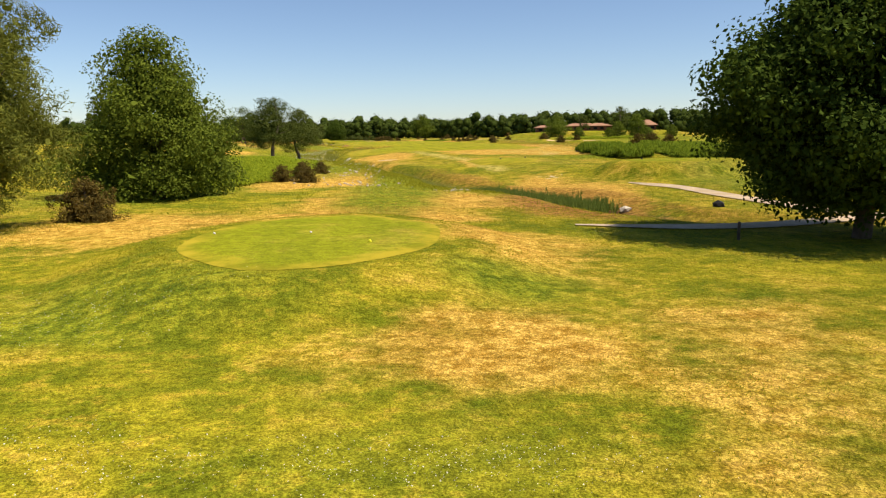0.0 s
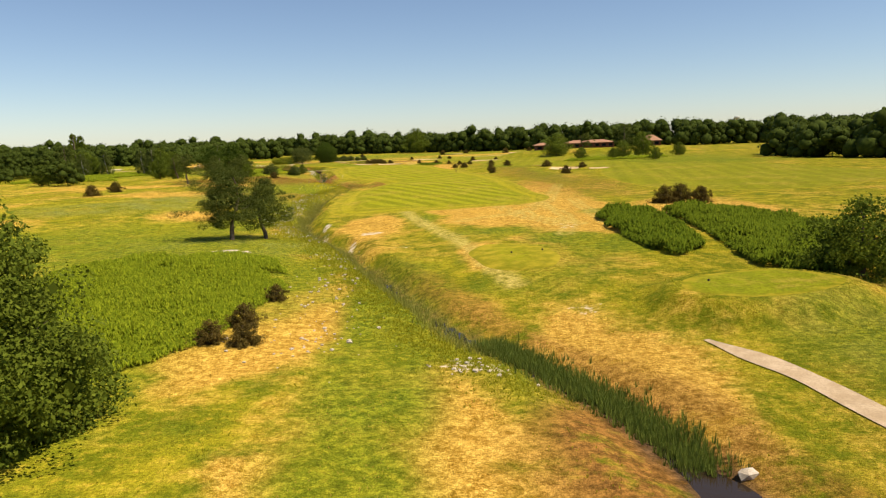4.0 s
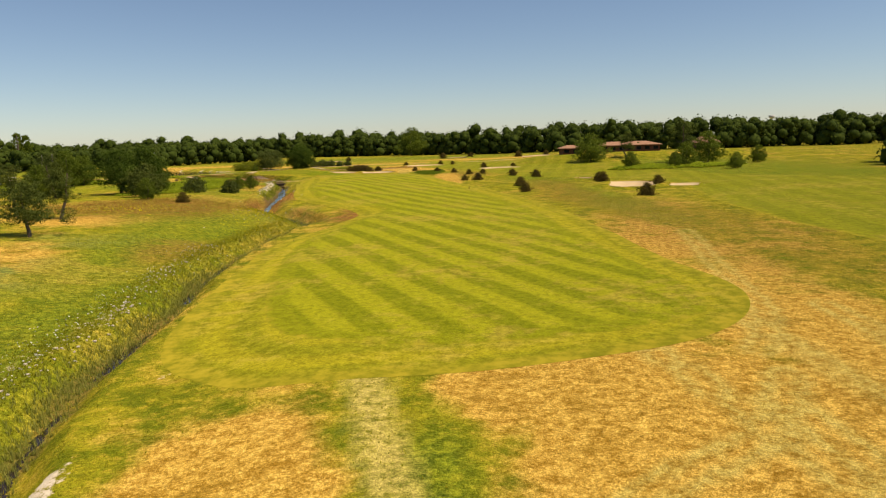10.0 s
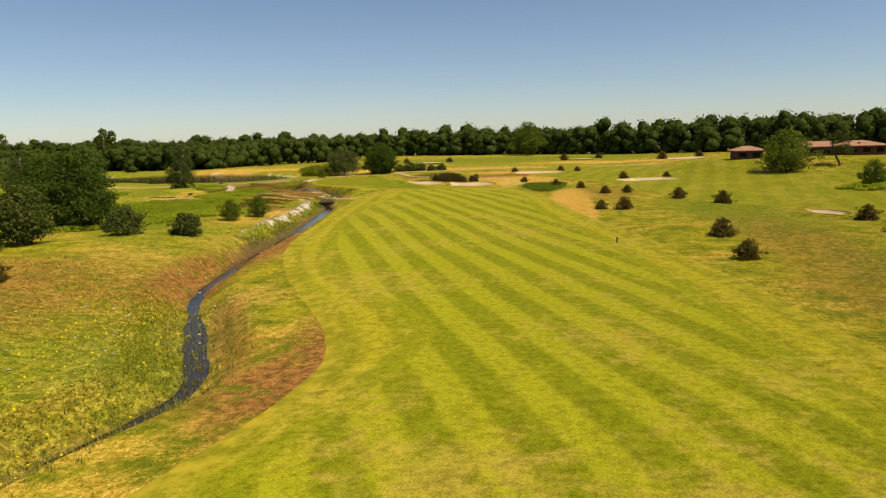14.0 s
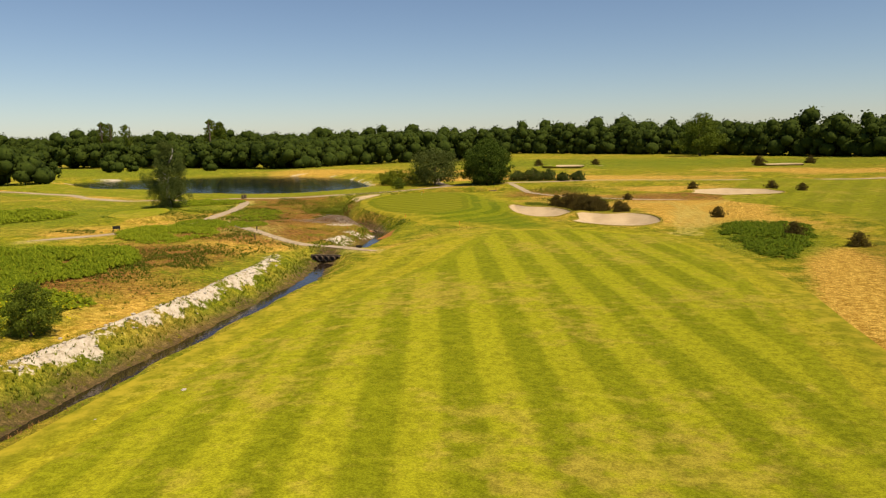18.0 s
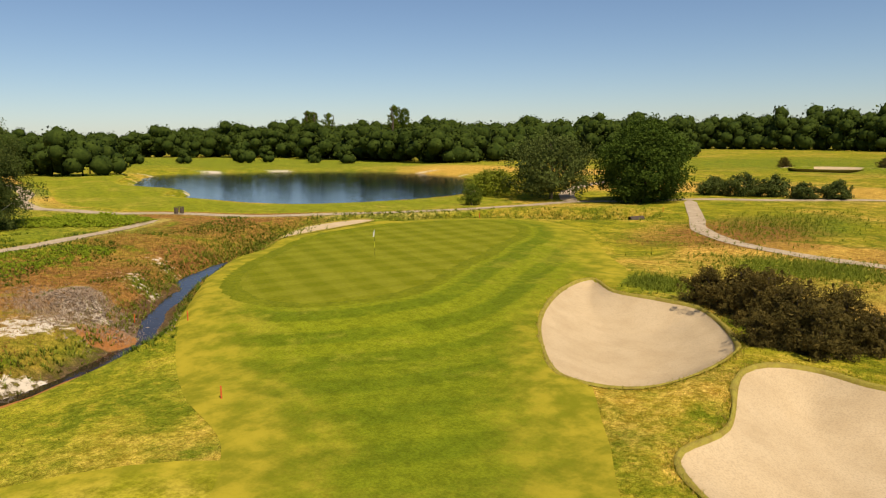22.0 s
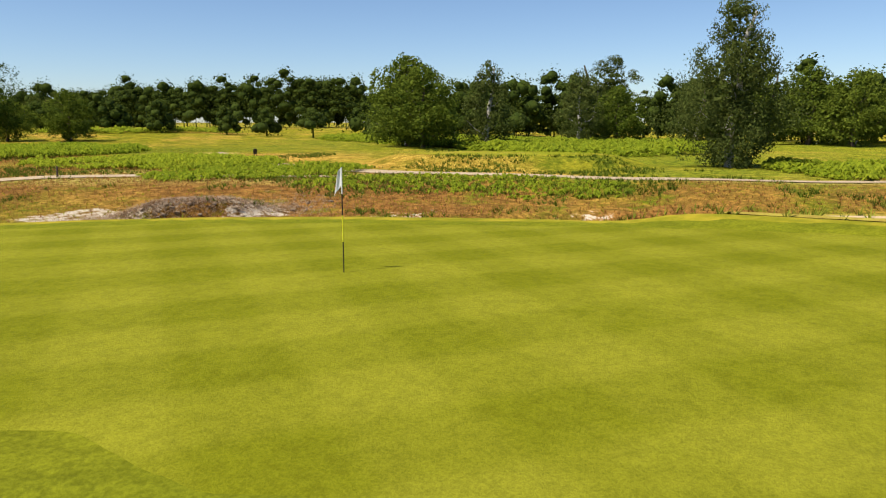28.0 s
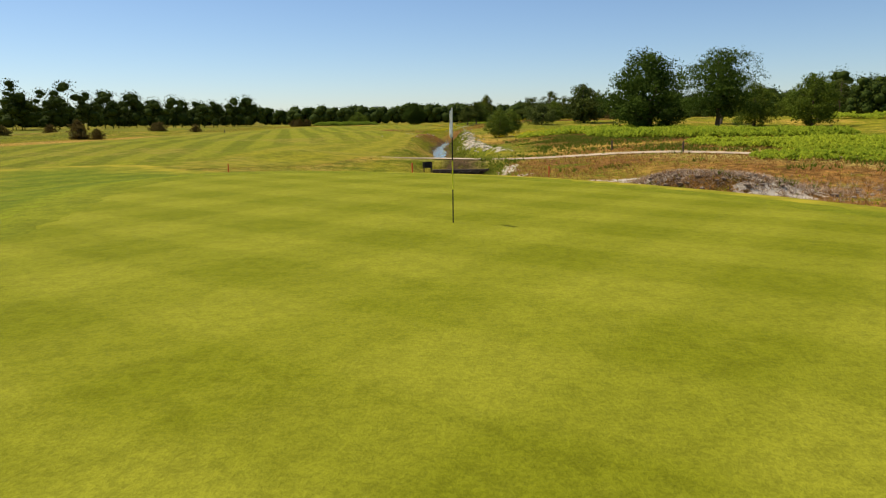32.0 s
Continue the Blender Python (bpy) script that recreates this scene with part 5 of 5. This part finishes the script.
h = rough_places(90000, -104, -40, 236, 452, lambda x, y: np.maximum.reduce([blob(x, y, *q[:4], 300 + k) for k, q in enumerate(HEATH)]))
blades("heath_grass", h, 0.2, 0.016, M_RUSSET, "russet seeding heath grass beside the brook", "grass", r, 4, 0.7)
c = np.vstack([q[r.integers(0, len(q), 40 * len(q))] + r.normal(size=(40 * len(q), 2)) * 0.24 for q in BUNKERS[:2]])
c = c[np.minimum(signed(c[:, 0], c[:, 1], BUNKERS[0], 4), signed(c[:, 0], c[:, 1], BUNKERS[1], 4)) > 0.02]
blades("lip_grass", c[::2], 0.17, 0.014, M_TUFT, "ragged grass fringe on the bunker lips", "grass", r, 3, 0.8)
blades("lip_grass", c[1::2], 0.15, 0.014, M_STRAW, "dry grass fringe on the bunker lips", "grass", r, 3, 0.8)
weeds = np.vstack([drift(900, -43.6, 431.6, 1.8, 1.5), drift(1500, -36, 444, 4, 2.5), drift(1200, -46, 470, 4, 8)])
blades("weeds", weeds[covers(weeds[:, 0], weeds[:, 1], 2.0) > 0.3], 0.3, 0.03, M_REEDGREEN, "leafy green weeds in dry grass", "weeds", r, 5, 0.6)
c = rough_places(100000, -30, 27, 4, 46, lambda x, y: 0.35 + 0.65 * smooth(0.35, 0.6, fbm(x, y, 4, 62)))
d = dryness(c[:, 0], c[:, 1]) + 1.2 * (fbm(c[:, 0], c[:, 1], 6, 63) - 0.5)
blades("rough_grass", c[d < 0.35], 0.055, 0.012, M_TUFT, "tussocky green grass before the tee", "grass", r, 4, 0.8)
blades("dry_grass", c[d >= 0.35], 0.06, 0.011, M_STRAW, "dry golden grass before the tee", "grass", r, 4, 0.8)

c = rough_places(26000, -112, -58, 374, 440, lambda x, y: smooth(0.5, 0.62, fbm(x, y, 5, 64)))
blades("heath_weeds", c, 0.26, 0.034, M_WEED, "low dark green weeds and ferns among russet grass", "weeds", r, 5, 0.7)

# reeds in the brook and the ditch
def along(line, n, spread, y0, y1):
    p = line[(line[:, 1] >= y0) & (line[:, 1] <= y1)]
    q = p[r.integers(0, len(p), n)]
    return q + r.normal(size=(n, 2)) * spread


blades("reeds", along(STREAM + (0.5, 0.2), 3200, 0.65, 52, 72), 0.5, 0.024, M_REEDBED, "dense green reed bed filling the brook", "reeds", r, 6, 0.25)
blades("reeds", along(STREAM - (0.7, 0.2), 3800, 0.7, 70, 195), 0.42, 0.022, M_REED, "grey-green reeds standing in the brook", "reeds", r, 5, 0.3)
blades("bank_plants", along(STREAM - (3.4, 0.6), 16000, 1.6, 60, 262), 0.2, 0.022, M_TUFT, "leafy green weeds on the brook bank", "weeds", r, 5, 0.7)
blades("reeds", along(STREAM, 1600, 1.8, 195, 262), 0.42, 0.022, M_REED, "pale reeds standing along the brook", "reeds", r, 5, 0.3)
blades("reeds", along(DITCH, 13000, 2.4, 424, 475), 0.38, 0.04, M_REEDGREEN, "green weeds and reeds filling the ditch behind the green", "reeds", r, 5, 0.7)
blades("bank_plants", along(STREAM - (2.6, 0), 1700, 0.5, 300, 425), 0.32, 0.04, M_REEDGREEN, "leafy weeds along the brook bank", "weeds", r, 5, 0.6)
own = np.random.default_rng(91)
c = np.array([-68.5, 358.5]) + own.normal(size=(5200, 2)) * (6.0, 8.0)
c = c[(vnoise(c[:, 0], c[:, 1], 3.0, 92) > 0.42) & (line_distance(c[:, 0], c[:, 1], SPOIL, False, 12) > 3.6)]
blades("heath_weeds", c, 0.24, 0.034, M_WEED, "low dark green weeds and ferns behind the stone bank", "weeds", own, 5, 0.7)
c = SPOIL[own.integers(0, len(SPOIL), 900)] + own.normal(size=(900, 2)) * 1.3
blades("bank_plants", c[vnoise(c[:, 0], c[:, 1], 1.8, 93) > 0.55], 0.2, 0.03, M_WEED, "weeds growing through the limestone rubble", "weeds", own, 4, 0.7)


def dots(name, c, size, lift, mat, label):
    z = height(c[:, 0], c[:, 1]) + lift * (0.6 + 0.8 * r.random(len(c)))
    v, f = leaf_cards(np.column_stack([c, z]), np.full(len(c), size), None, 2.0, r, 0.9)
    tagged(new(name, mesh(name, v, f, mat)), label, "flowers", kind="stuff")


dots("clover_flowers", np.vstack([drift(450, -3.5, 9.3, 2.3, 0.5), drift(350, 0.5, 9.3, 1.2, 0.45), drift(500, -9.4, 17.8, 1.8, 1.2), drift(150, -6.2, 10.2, 0.9, 0.6)]), 0.021, 0.06, M_CLOVER, "small white clover heads in the grass")
c = along(STREAM - (4.5, 0.8), 900, 1.5, 84, 215)
dots("white_umbels", c[vnoise(c[:, 0], c[:, 1], 7, 66) > 0.5], 0.13, 0.3, M_CLOVER, "white flowering umbels on the brook bank")
dots("yellow_flowers", np.vstack([drift(900, -66, 332, 4.5, 4), drift(450, -31, 232, 4, 9), drift(350, -57, 240, 5, 4), drift(250, -36, 250, 3, 6)]), 0.17, 0.45, M_GORSE, "bright yellow flowering weeds on the heath")


# ---- stones ----
def stone_mesh(seed, mat):
    q = np.random.default_rng(seed)
    bm = bmesh.new()
    bmesh.ops.create_icosphere(bm, subdivisions=1, radius=0.5)
    for v in bm.verts:
        v.co *= 0.75 + 0.5 * q.random()
        v.co.z *= 0.6
    me = bpy.data.meshes.new("stone")
    bm.to_mesh(me)
    bm.free()
    me.materials.append(mat)
    return me


STONES = [stone_mesh(k, M_STONE) for k in range(5)]
RUBBLE = [stone_mesh(k + 20, M_RUBBLE) for k in range(5)]


PEAT = [stone_mesh(k + 40, M_BLACK) for k in range(5)]


def stones(root, places, low, high, kinds=STONES):
    z = height(places[:, 0], places[:, 1])
    for (x, y), h in zip(places, z):
        s = low + (high - low) * r.random() ** 2
        ob = part("stone", kinds[r.integers(0, 5)], root)
        ob.matrix_basis = pose(x, y, h + 0.12 * s, 0, 0, 360 * r.random()) @ Matrix.Diagonal((s, s * (0.7 + 0.5 * r.random()), s, 1))


bank = tagged(new("stone_bank"), "long bank of white limestone rubble above the brook", "stones", kind="structure")
stones(bank, SPOIL[r.integers(0, len(SPOIL), 200)] + r.normal(size=(200, 2)) * 0.8, 0.1, 0.45)
row = spline([(-15, 117), (-20, 128), (-25, 141), (-27, 152), (-27.6, 164), (-30, 182), (-32.5, 200)], False)
scree = tagged(new("stone_row"), "scattered pale stones along the brook bank", "stones", kind="structure")
stones(scree, row[r.integers(0, len(row), 220)] + r.normal(size=(220, 2)) * 0.7, 0.1, 0.4)
litter = tagged(new("stone_litter"), "loose white stones strewn over the dry bank", "stones", kind="structure")
stones(litter, np.vstack([drift(70, -9, 74, 2.6, 6), drift(30, 2.5, 65, 2, 1.5), drift(60, -10.5, 95, 2.2, 10), drift(40, -36, 252, 3, 8), drift(40, -38, 290, 3, 12)]), 0.12, 0.42)
for x, y, k, s, mats, label in ((17.9, 46.6, 2, 0.8, PEAT, "dark clump of peat on the brook bank"), (12.9, 50.6, 1, 0.9, STONES, "pale yellow boulder at the end of the open water")):
    rock = tagged(new("boulder", mats[k]), label, "rock")
    rock.matrix_basis = pose(x, y, land(x, y) + 0.15, 0, 0, 40 * k) @ Matrix.Scale(s, 4)
c = np.column_stack([-72.4 + 3.8 * r.normal(size=9000), 404.6 + 1.5 * r.normal(size=9000)])
blades("dead_brushwood", c[covers(c[:, 0], c[:, 1], 1.0) > 0.2], 0.16, 0.012, M_LITTER, "grey-brown dead stalks strewn on the rubble heap", "brushwood", r, 3, 1.2)
heap = tagged(new("rubble_heap"), "low heap of grey-brown rubble beside the green", "rubble", kind="structure")
stones(heap, np.column_stack([-73 + 3.6 * r.normal(size=220), 405.3 + 1.3 * r.normal(size=220)]), 0.1, 0.38, RUBBLE)


# ---- built things ----
def box(bm, cx, cy, cz, sx, sy, sz, turn=0.0):
    m = pose(cx, cy, cz, 0, 0, turn) @ Matrix.Diagonal((sx, sy, sz, 1))
    return bmesh.ops.create_cube(bm, size=1, matrix=m)["verts"]


def bm_part(name, build, mat, parent, label="", bevel=0.0):
    bm = bmesh.new()
    build(bm)
    if bevel:
        bmesh.ops.bevel(bm, geom=bm.edges[:], offset=bevel, segments=1, affect="EDGES")
    me = bpy.data.meshes.new(name)
    bm.to_mesh(me)
    bm.free()
    me.materials.append(mat)
    return part(name, me, parent, label)


def rod(name, points, radii, mat, parent, label="", sides=8):
    return part(name, mesh(name, *tube(points, radii, sides), mat, None, True), parent, label)


flag = tagged(new("flagstick"), "golf flagstick with a drooping white flag in the hole", "flag")
flag.matrix_basis = pose(-64.9, 425.6, land(-64.9, 425.6) + 0.12)
for z0, z1, m, word in ((-0.1, 0.64, M_BLACK, "black"), (0.64, 1.18, M_YELLOW, "yellow"), (1.18, 1.62, M_BLACK, "black"), (1.62, 2.15, M_WHITE, "white")):
    rod("pole_section", [(0, 0, z0), (0, 0, z1)], [0.012, 0.012], m, flag, word + " painted section of the pole")
u, w = np.meshgrid(np.linspace(0, 1, 9), np.linspace(0, 1, 9))
reach = 0.2 * u * (0.35 + 0.65 * w)
fold = 0.035 * np.sin(u * 9 + w * 2) * u
cloth = np.stack([0.35 * reach + fold, -0.94 * reach + 0.4 * fold, 2.14 - w * (0.34 + 0.2 * u) - 0.05 * u], -1).reshape(-1, 3)
i = (np.arange(8)[:, None] * 9 + np.arange(8)).ravel()
cloth_ob = part("cloth", mesh("cloth", cloth, np.stack([i, i + 1, i + 10, i + 9], 1), M_WHITE, None, True), flag, "white flag cloth hanging in folds")
cloth_ob.data.materials[0] = M_WHITE
rod("cup", [(0, 0, -0.12), (0, 0, 0.006)], [0.054, 0.054], M_BLACK, flag, "dark hole cup")


def marker(name, label, category, x, y, tall, radius, mat, group=""):
    """A short stake or marker with a rounded head."""
    ob = tagged(new(name), label, category, group)
    rod("stake", [(0, 0, -0.15), (0, 0, tall * 0.93), (0, 0, tall)], [radius, radius, radius * 0.55], mat, ob)
    ob.matrix_basis = pose(x, y, land(x, y))
    return ob


for x, y in ((-8.7, 27.2), (-5.0, 27.1)):
    ob = tagged(new("tee_marker"), "small white ball-shaped tee marker on the grass", "tee marker", "tee markers")
    bm_part("ball", lambda bm: bmesh.ops.create_uvsphere(bm, u_segments=12, v_segments=8, radius=0.045, matrix=pose(0, 0, 0.045)), M_WHITE, ob)
    rod("spike", [(0, 0, -0.08), (0, 0, 0.03)], [0.01, 0.014], M_BLACK, ob)
    ob.matrix_basis = pose(x, y, land(x, y) + 0.04)
ob = tagged(new("tee_marker"), "small yellow ball-shaped tee marker on the grass", "tee marker", "tee markers")
bm_part("ball", lambda bm: bmesh.ops.create_uvsphere(bm, u_segments=12, v_segments=8, radius=0.07, matrix=pose(0, 0, 0.06)), M_YELLOW, ob)
ob.matrix_basis = pose(-2.5, 24.4, land(-2.5, 24.4) + 0.04)
marker("distance_post", "short dark distance post at the edge of the fairway", "post", 7.2, 289, 0.75, 0.09, M_BLACK)
for x, y in ((21.6, 78.3), (8.0, 98.6), (11.4, 99.2)):
    marker("tee_peg", "small dark marker on the forward tee", "post", x, y, 0.22, 0.09, M_BLACK, "tee pegs")
for x, y in ((-70.7, 407.9), (-83.3, 420.9), (-88.9, 435.6), (-48.1, 400.6), (-59.9, 405.9), (-62, 475), (-76.5, 454.5), (-66, 396)):
    marker("hazard_stake", "thin red hazard stake in the grass", "stake", x, y, 0.65, 0.035, M_RED, "hazard stakes")
for x, y in ((-70.7, 377.4), (12.7, 30.6), (-75.3, 384.4)):
    marker("wooden_post", "weathered wooden post beside the path", "post", x, y, 0.8, 0.07, M_WOOD, "wooden posts")


def board(x, y, turn, wide, label):
    ob = tagged(new("course_sign"), label, "sign")
    for s in (-1, 1):
        bm_part("leg", lambda bm: box(bm, s * wide * 0.38, 0, 0.4, 0.08, 0.08, 1.1), M_WOOD, ob, "", 0.01)
    bm_part("panel", lambda bm: box(bm, 0, -0.05, 0.78, wide, 0.05, 0.5), M_BLACK, ob, "dark sign panel", 0.01)
    ob.matrix_basis = pose(x, y, land(x, y), 0, 0, turn)


board(-96.1, 377.4, 40, 1.1, "dark wooden course sign on two legs by the path")
board(-55.7, 380.3, 20, 0.8, "small dark sign on two legs by the brook")


def bins(x, y, turn):
    ob = tagged(new("litter_bins"), "pair of dark litter bins on a frame by the path", "bin")
    for s in (-1, 1):
        rod("bin", [(s * 0.38, 0, 0.1), (s * 0.38, 0, 0.85), (s * 0.38, 0, 0.9)], [0.26, 0.3, 0.24], M_WOOD, ob, "", 12)
    bm_part("rail", lambda bm: box(bm, 0, 0.12, 1.0, 1.3, 0.06, 0.08), M_WOOD, ob, "", 0.01)
    for s in (-1, 0, 1):
        bm_part("leg", lambda bm: box(bm, s * 0.6, 0.12, 0.45, 0.07, 0.07, 1.1), M_WOOD, ob, "", 0.01)
    ob.matrix_basis = pose(x, y, land(x, y), 0, 0, turn)


bins(-115.9, 436.8, 70)

# culvert under the path
culvert = tagged(new("culvert"), "row of round culvert pipes under the gravel path", "culvert")
bm_part("headwall", lambda bm: box(bm, 0, -3.2, 0.15, 4.6, 0.3, 0.8), M_WOOD, culvert, "dark timber headwall", 0.03)
bm_part("headwall", lambda bm: box(bm, 0, 3.2, 0.15, 4.6, 0.3, 0.8), M_WOOD, culvert, "dark timber headwall", 0.03)
for k in range(5):
    x = (k - 2) * 0.82
    rod("pipe", [(x, -3.7, 0.1), (x, 3.7, 0.1)], [0.34, 0.34], M_WOOD, culvert, "dark plastic pipe")
    for s in (-1, 1):
        rod("pipe_mouth", [(x, s * 3.702, 0.1), (x, s * 3.65, 0.1)], [0.27, 0.27], M_BLACK if s < 0 else M_WHITE, culvert, "open pipe mouth")
culvert.matrix_basis = pose(-58.1, 378, -2.0, 0, 0, 9)
outfall = tagged(new("outfall_pipe"), "dark concrete outfall pipe in the ditch bank", "pipe")
rod("pipe", [(0, 0, 0), (0, 2.0, 0.05)], [0.5, 0.5], M_WOOD, outfall, "", 14)
rod("pipe_mouth", [(0, -0.01, 0), (0, 0.02, 0)], [0.45, 0.45], M_BLACK, outfall, "black pipe opening", 14)
outfall.matrix_basis = pose(-64.5, 470.5, -0.75, 0, 0, -30)


# ---- clubhouse ----
def hall(name, label, x0, x1, y, deep, eaves, ridge, bays):
    """A low timber building with a hipped tile roof, posts and windows between them."""
    ob = tagged(new(name), label, "building", "clubhouse buildings")
    w = x1 - x0
    bm_part("wall", lambda bm: box(bm, w / 2, deep / 2, eaves / 2 - 0.4, w, deep, eaves + 0.8), M_TIMBER, ob, "dark red-brown boarded wall")

    def roof(bm):
        o, hip = 1.0, min(deep * 0.5, w * 0.35)
        v = [bm.verts.new(q) for q in ((-o, -o, eaves), (w + o, -o, eaves), (w + o, deep + o, eaves), (-o, deep + o, eaves), (hip, deep / 2, ridge), (w - hip, deep / 2, ridge),
                                       (-o, -o, eaves - 0.22), (w + o, -o, eaves - 0.22), (w + o, deep + o, eaves - 0.22), (-o, deep + o, eaves - 0.22))]
        for f in ((0, 1, 5, 4), (1, 2, 5), (2, 3, 4, 5), (3, 0, 4), (6, 7, 1, 0), (7, 8, 2, 1), (8, 9, 3, 2), (9, 6, 0, 3), (9, 8, 7, 6)):
            bm.faces.new([v[k] for k in f])

    bm_part("roof", roof, M_ROOF, ob, "terracotta tiled hip roof")
    for k in range(bays):
        x = w * (k + 0.5) / bays
        win = bm_part("window", lambda bm: box(bm, x, -0.03, eaves * 0.5, w / bays * 0.6, 0.1, eaves * 0.55), M_WOOD, ob, "dark framed window")
        bm_part("pane", lambda bm: box(bm, x, -0.09, eaves * 0.5, w / bays * 0.52, 0.03, eaves * 0.46), M_GLASS, win, "dark glass pane")
        bm_part("post", lambda bm: box(bm, w * k / bays + 0.1, -0.7, eaves / 2 - 0.3, 0.16, 0.16, eaves + 0.4), M_WOOD, ob)
    z = land(x0 + w / 2, y)
    ob.matrix_basis = pose(x0, y, z)


hall("clubhouse", "low red-brown timber clubhouse with a tiled roof", 77, 105, 450, 10, 3.0, 4.6, 7)
hall("clubhouse_wing", "small timber wing with a tiled hip roof", 59, 67.5, 450, 8, 2.9, 4.3, 2)
hall("clubhouse_annex", "timber annex with a tall tiled roof", 124, 133, 452, 9, 3.2, 6.4, 2)
mast = tagged(new("water_tower"), "distant pale water tower above the woods", "tower")
rod("shaft", [(0, 0, 0), (0, 0, 30)], [1.2, 1.0], M_PIPE, mast)
rod("tank", [(0, 0, 30), (0, 0, 31.5), (0, 0, 34), (0, 0, 34.4)], [1.0, 3.6, 3.8, 0.5], M_PIPE, mast, "", 12)
mast.matrix_basis = pose(330, 820, -1) @ Matrix.Scale(0.8, 4)
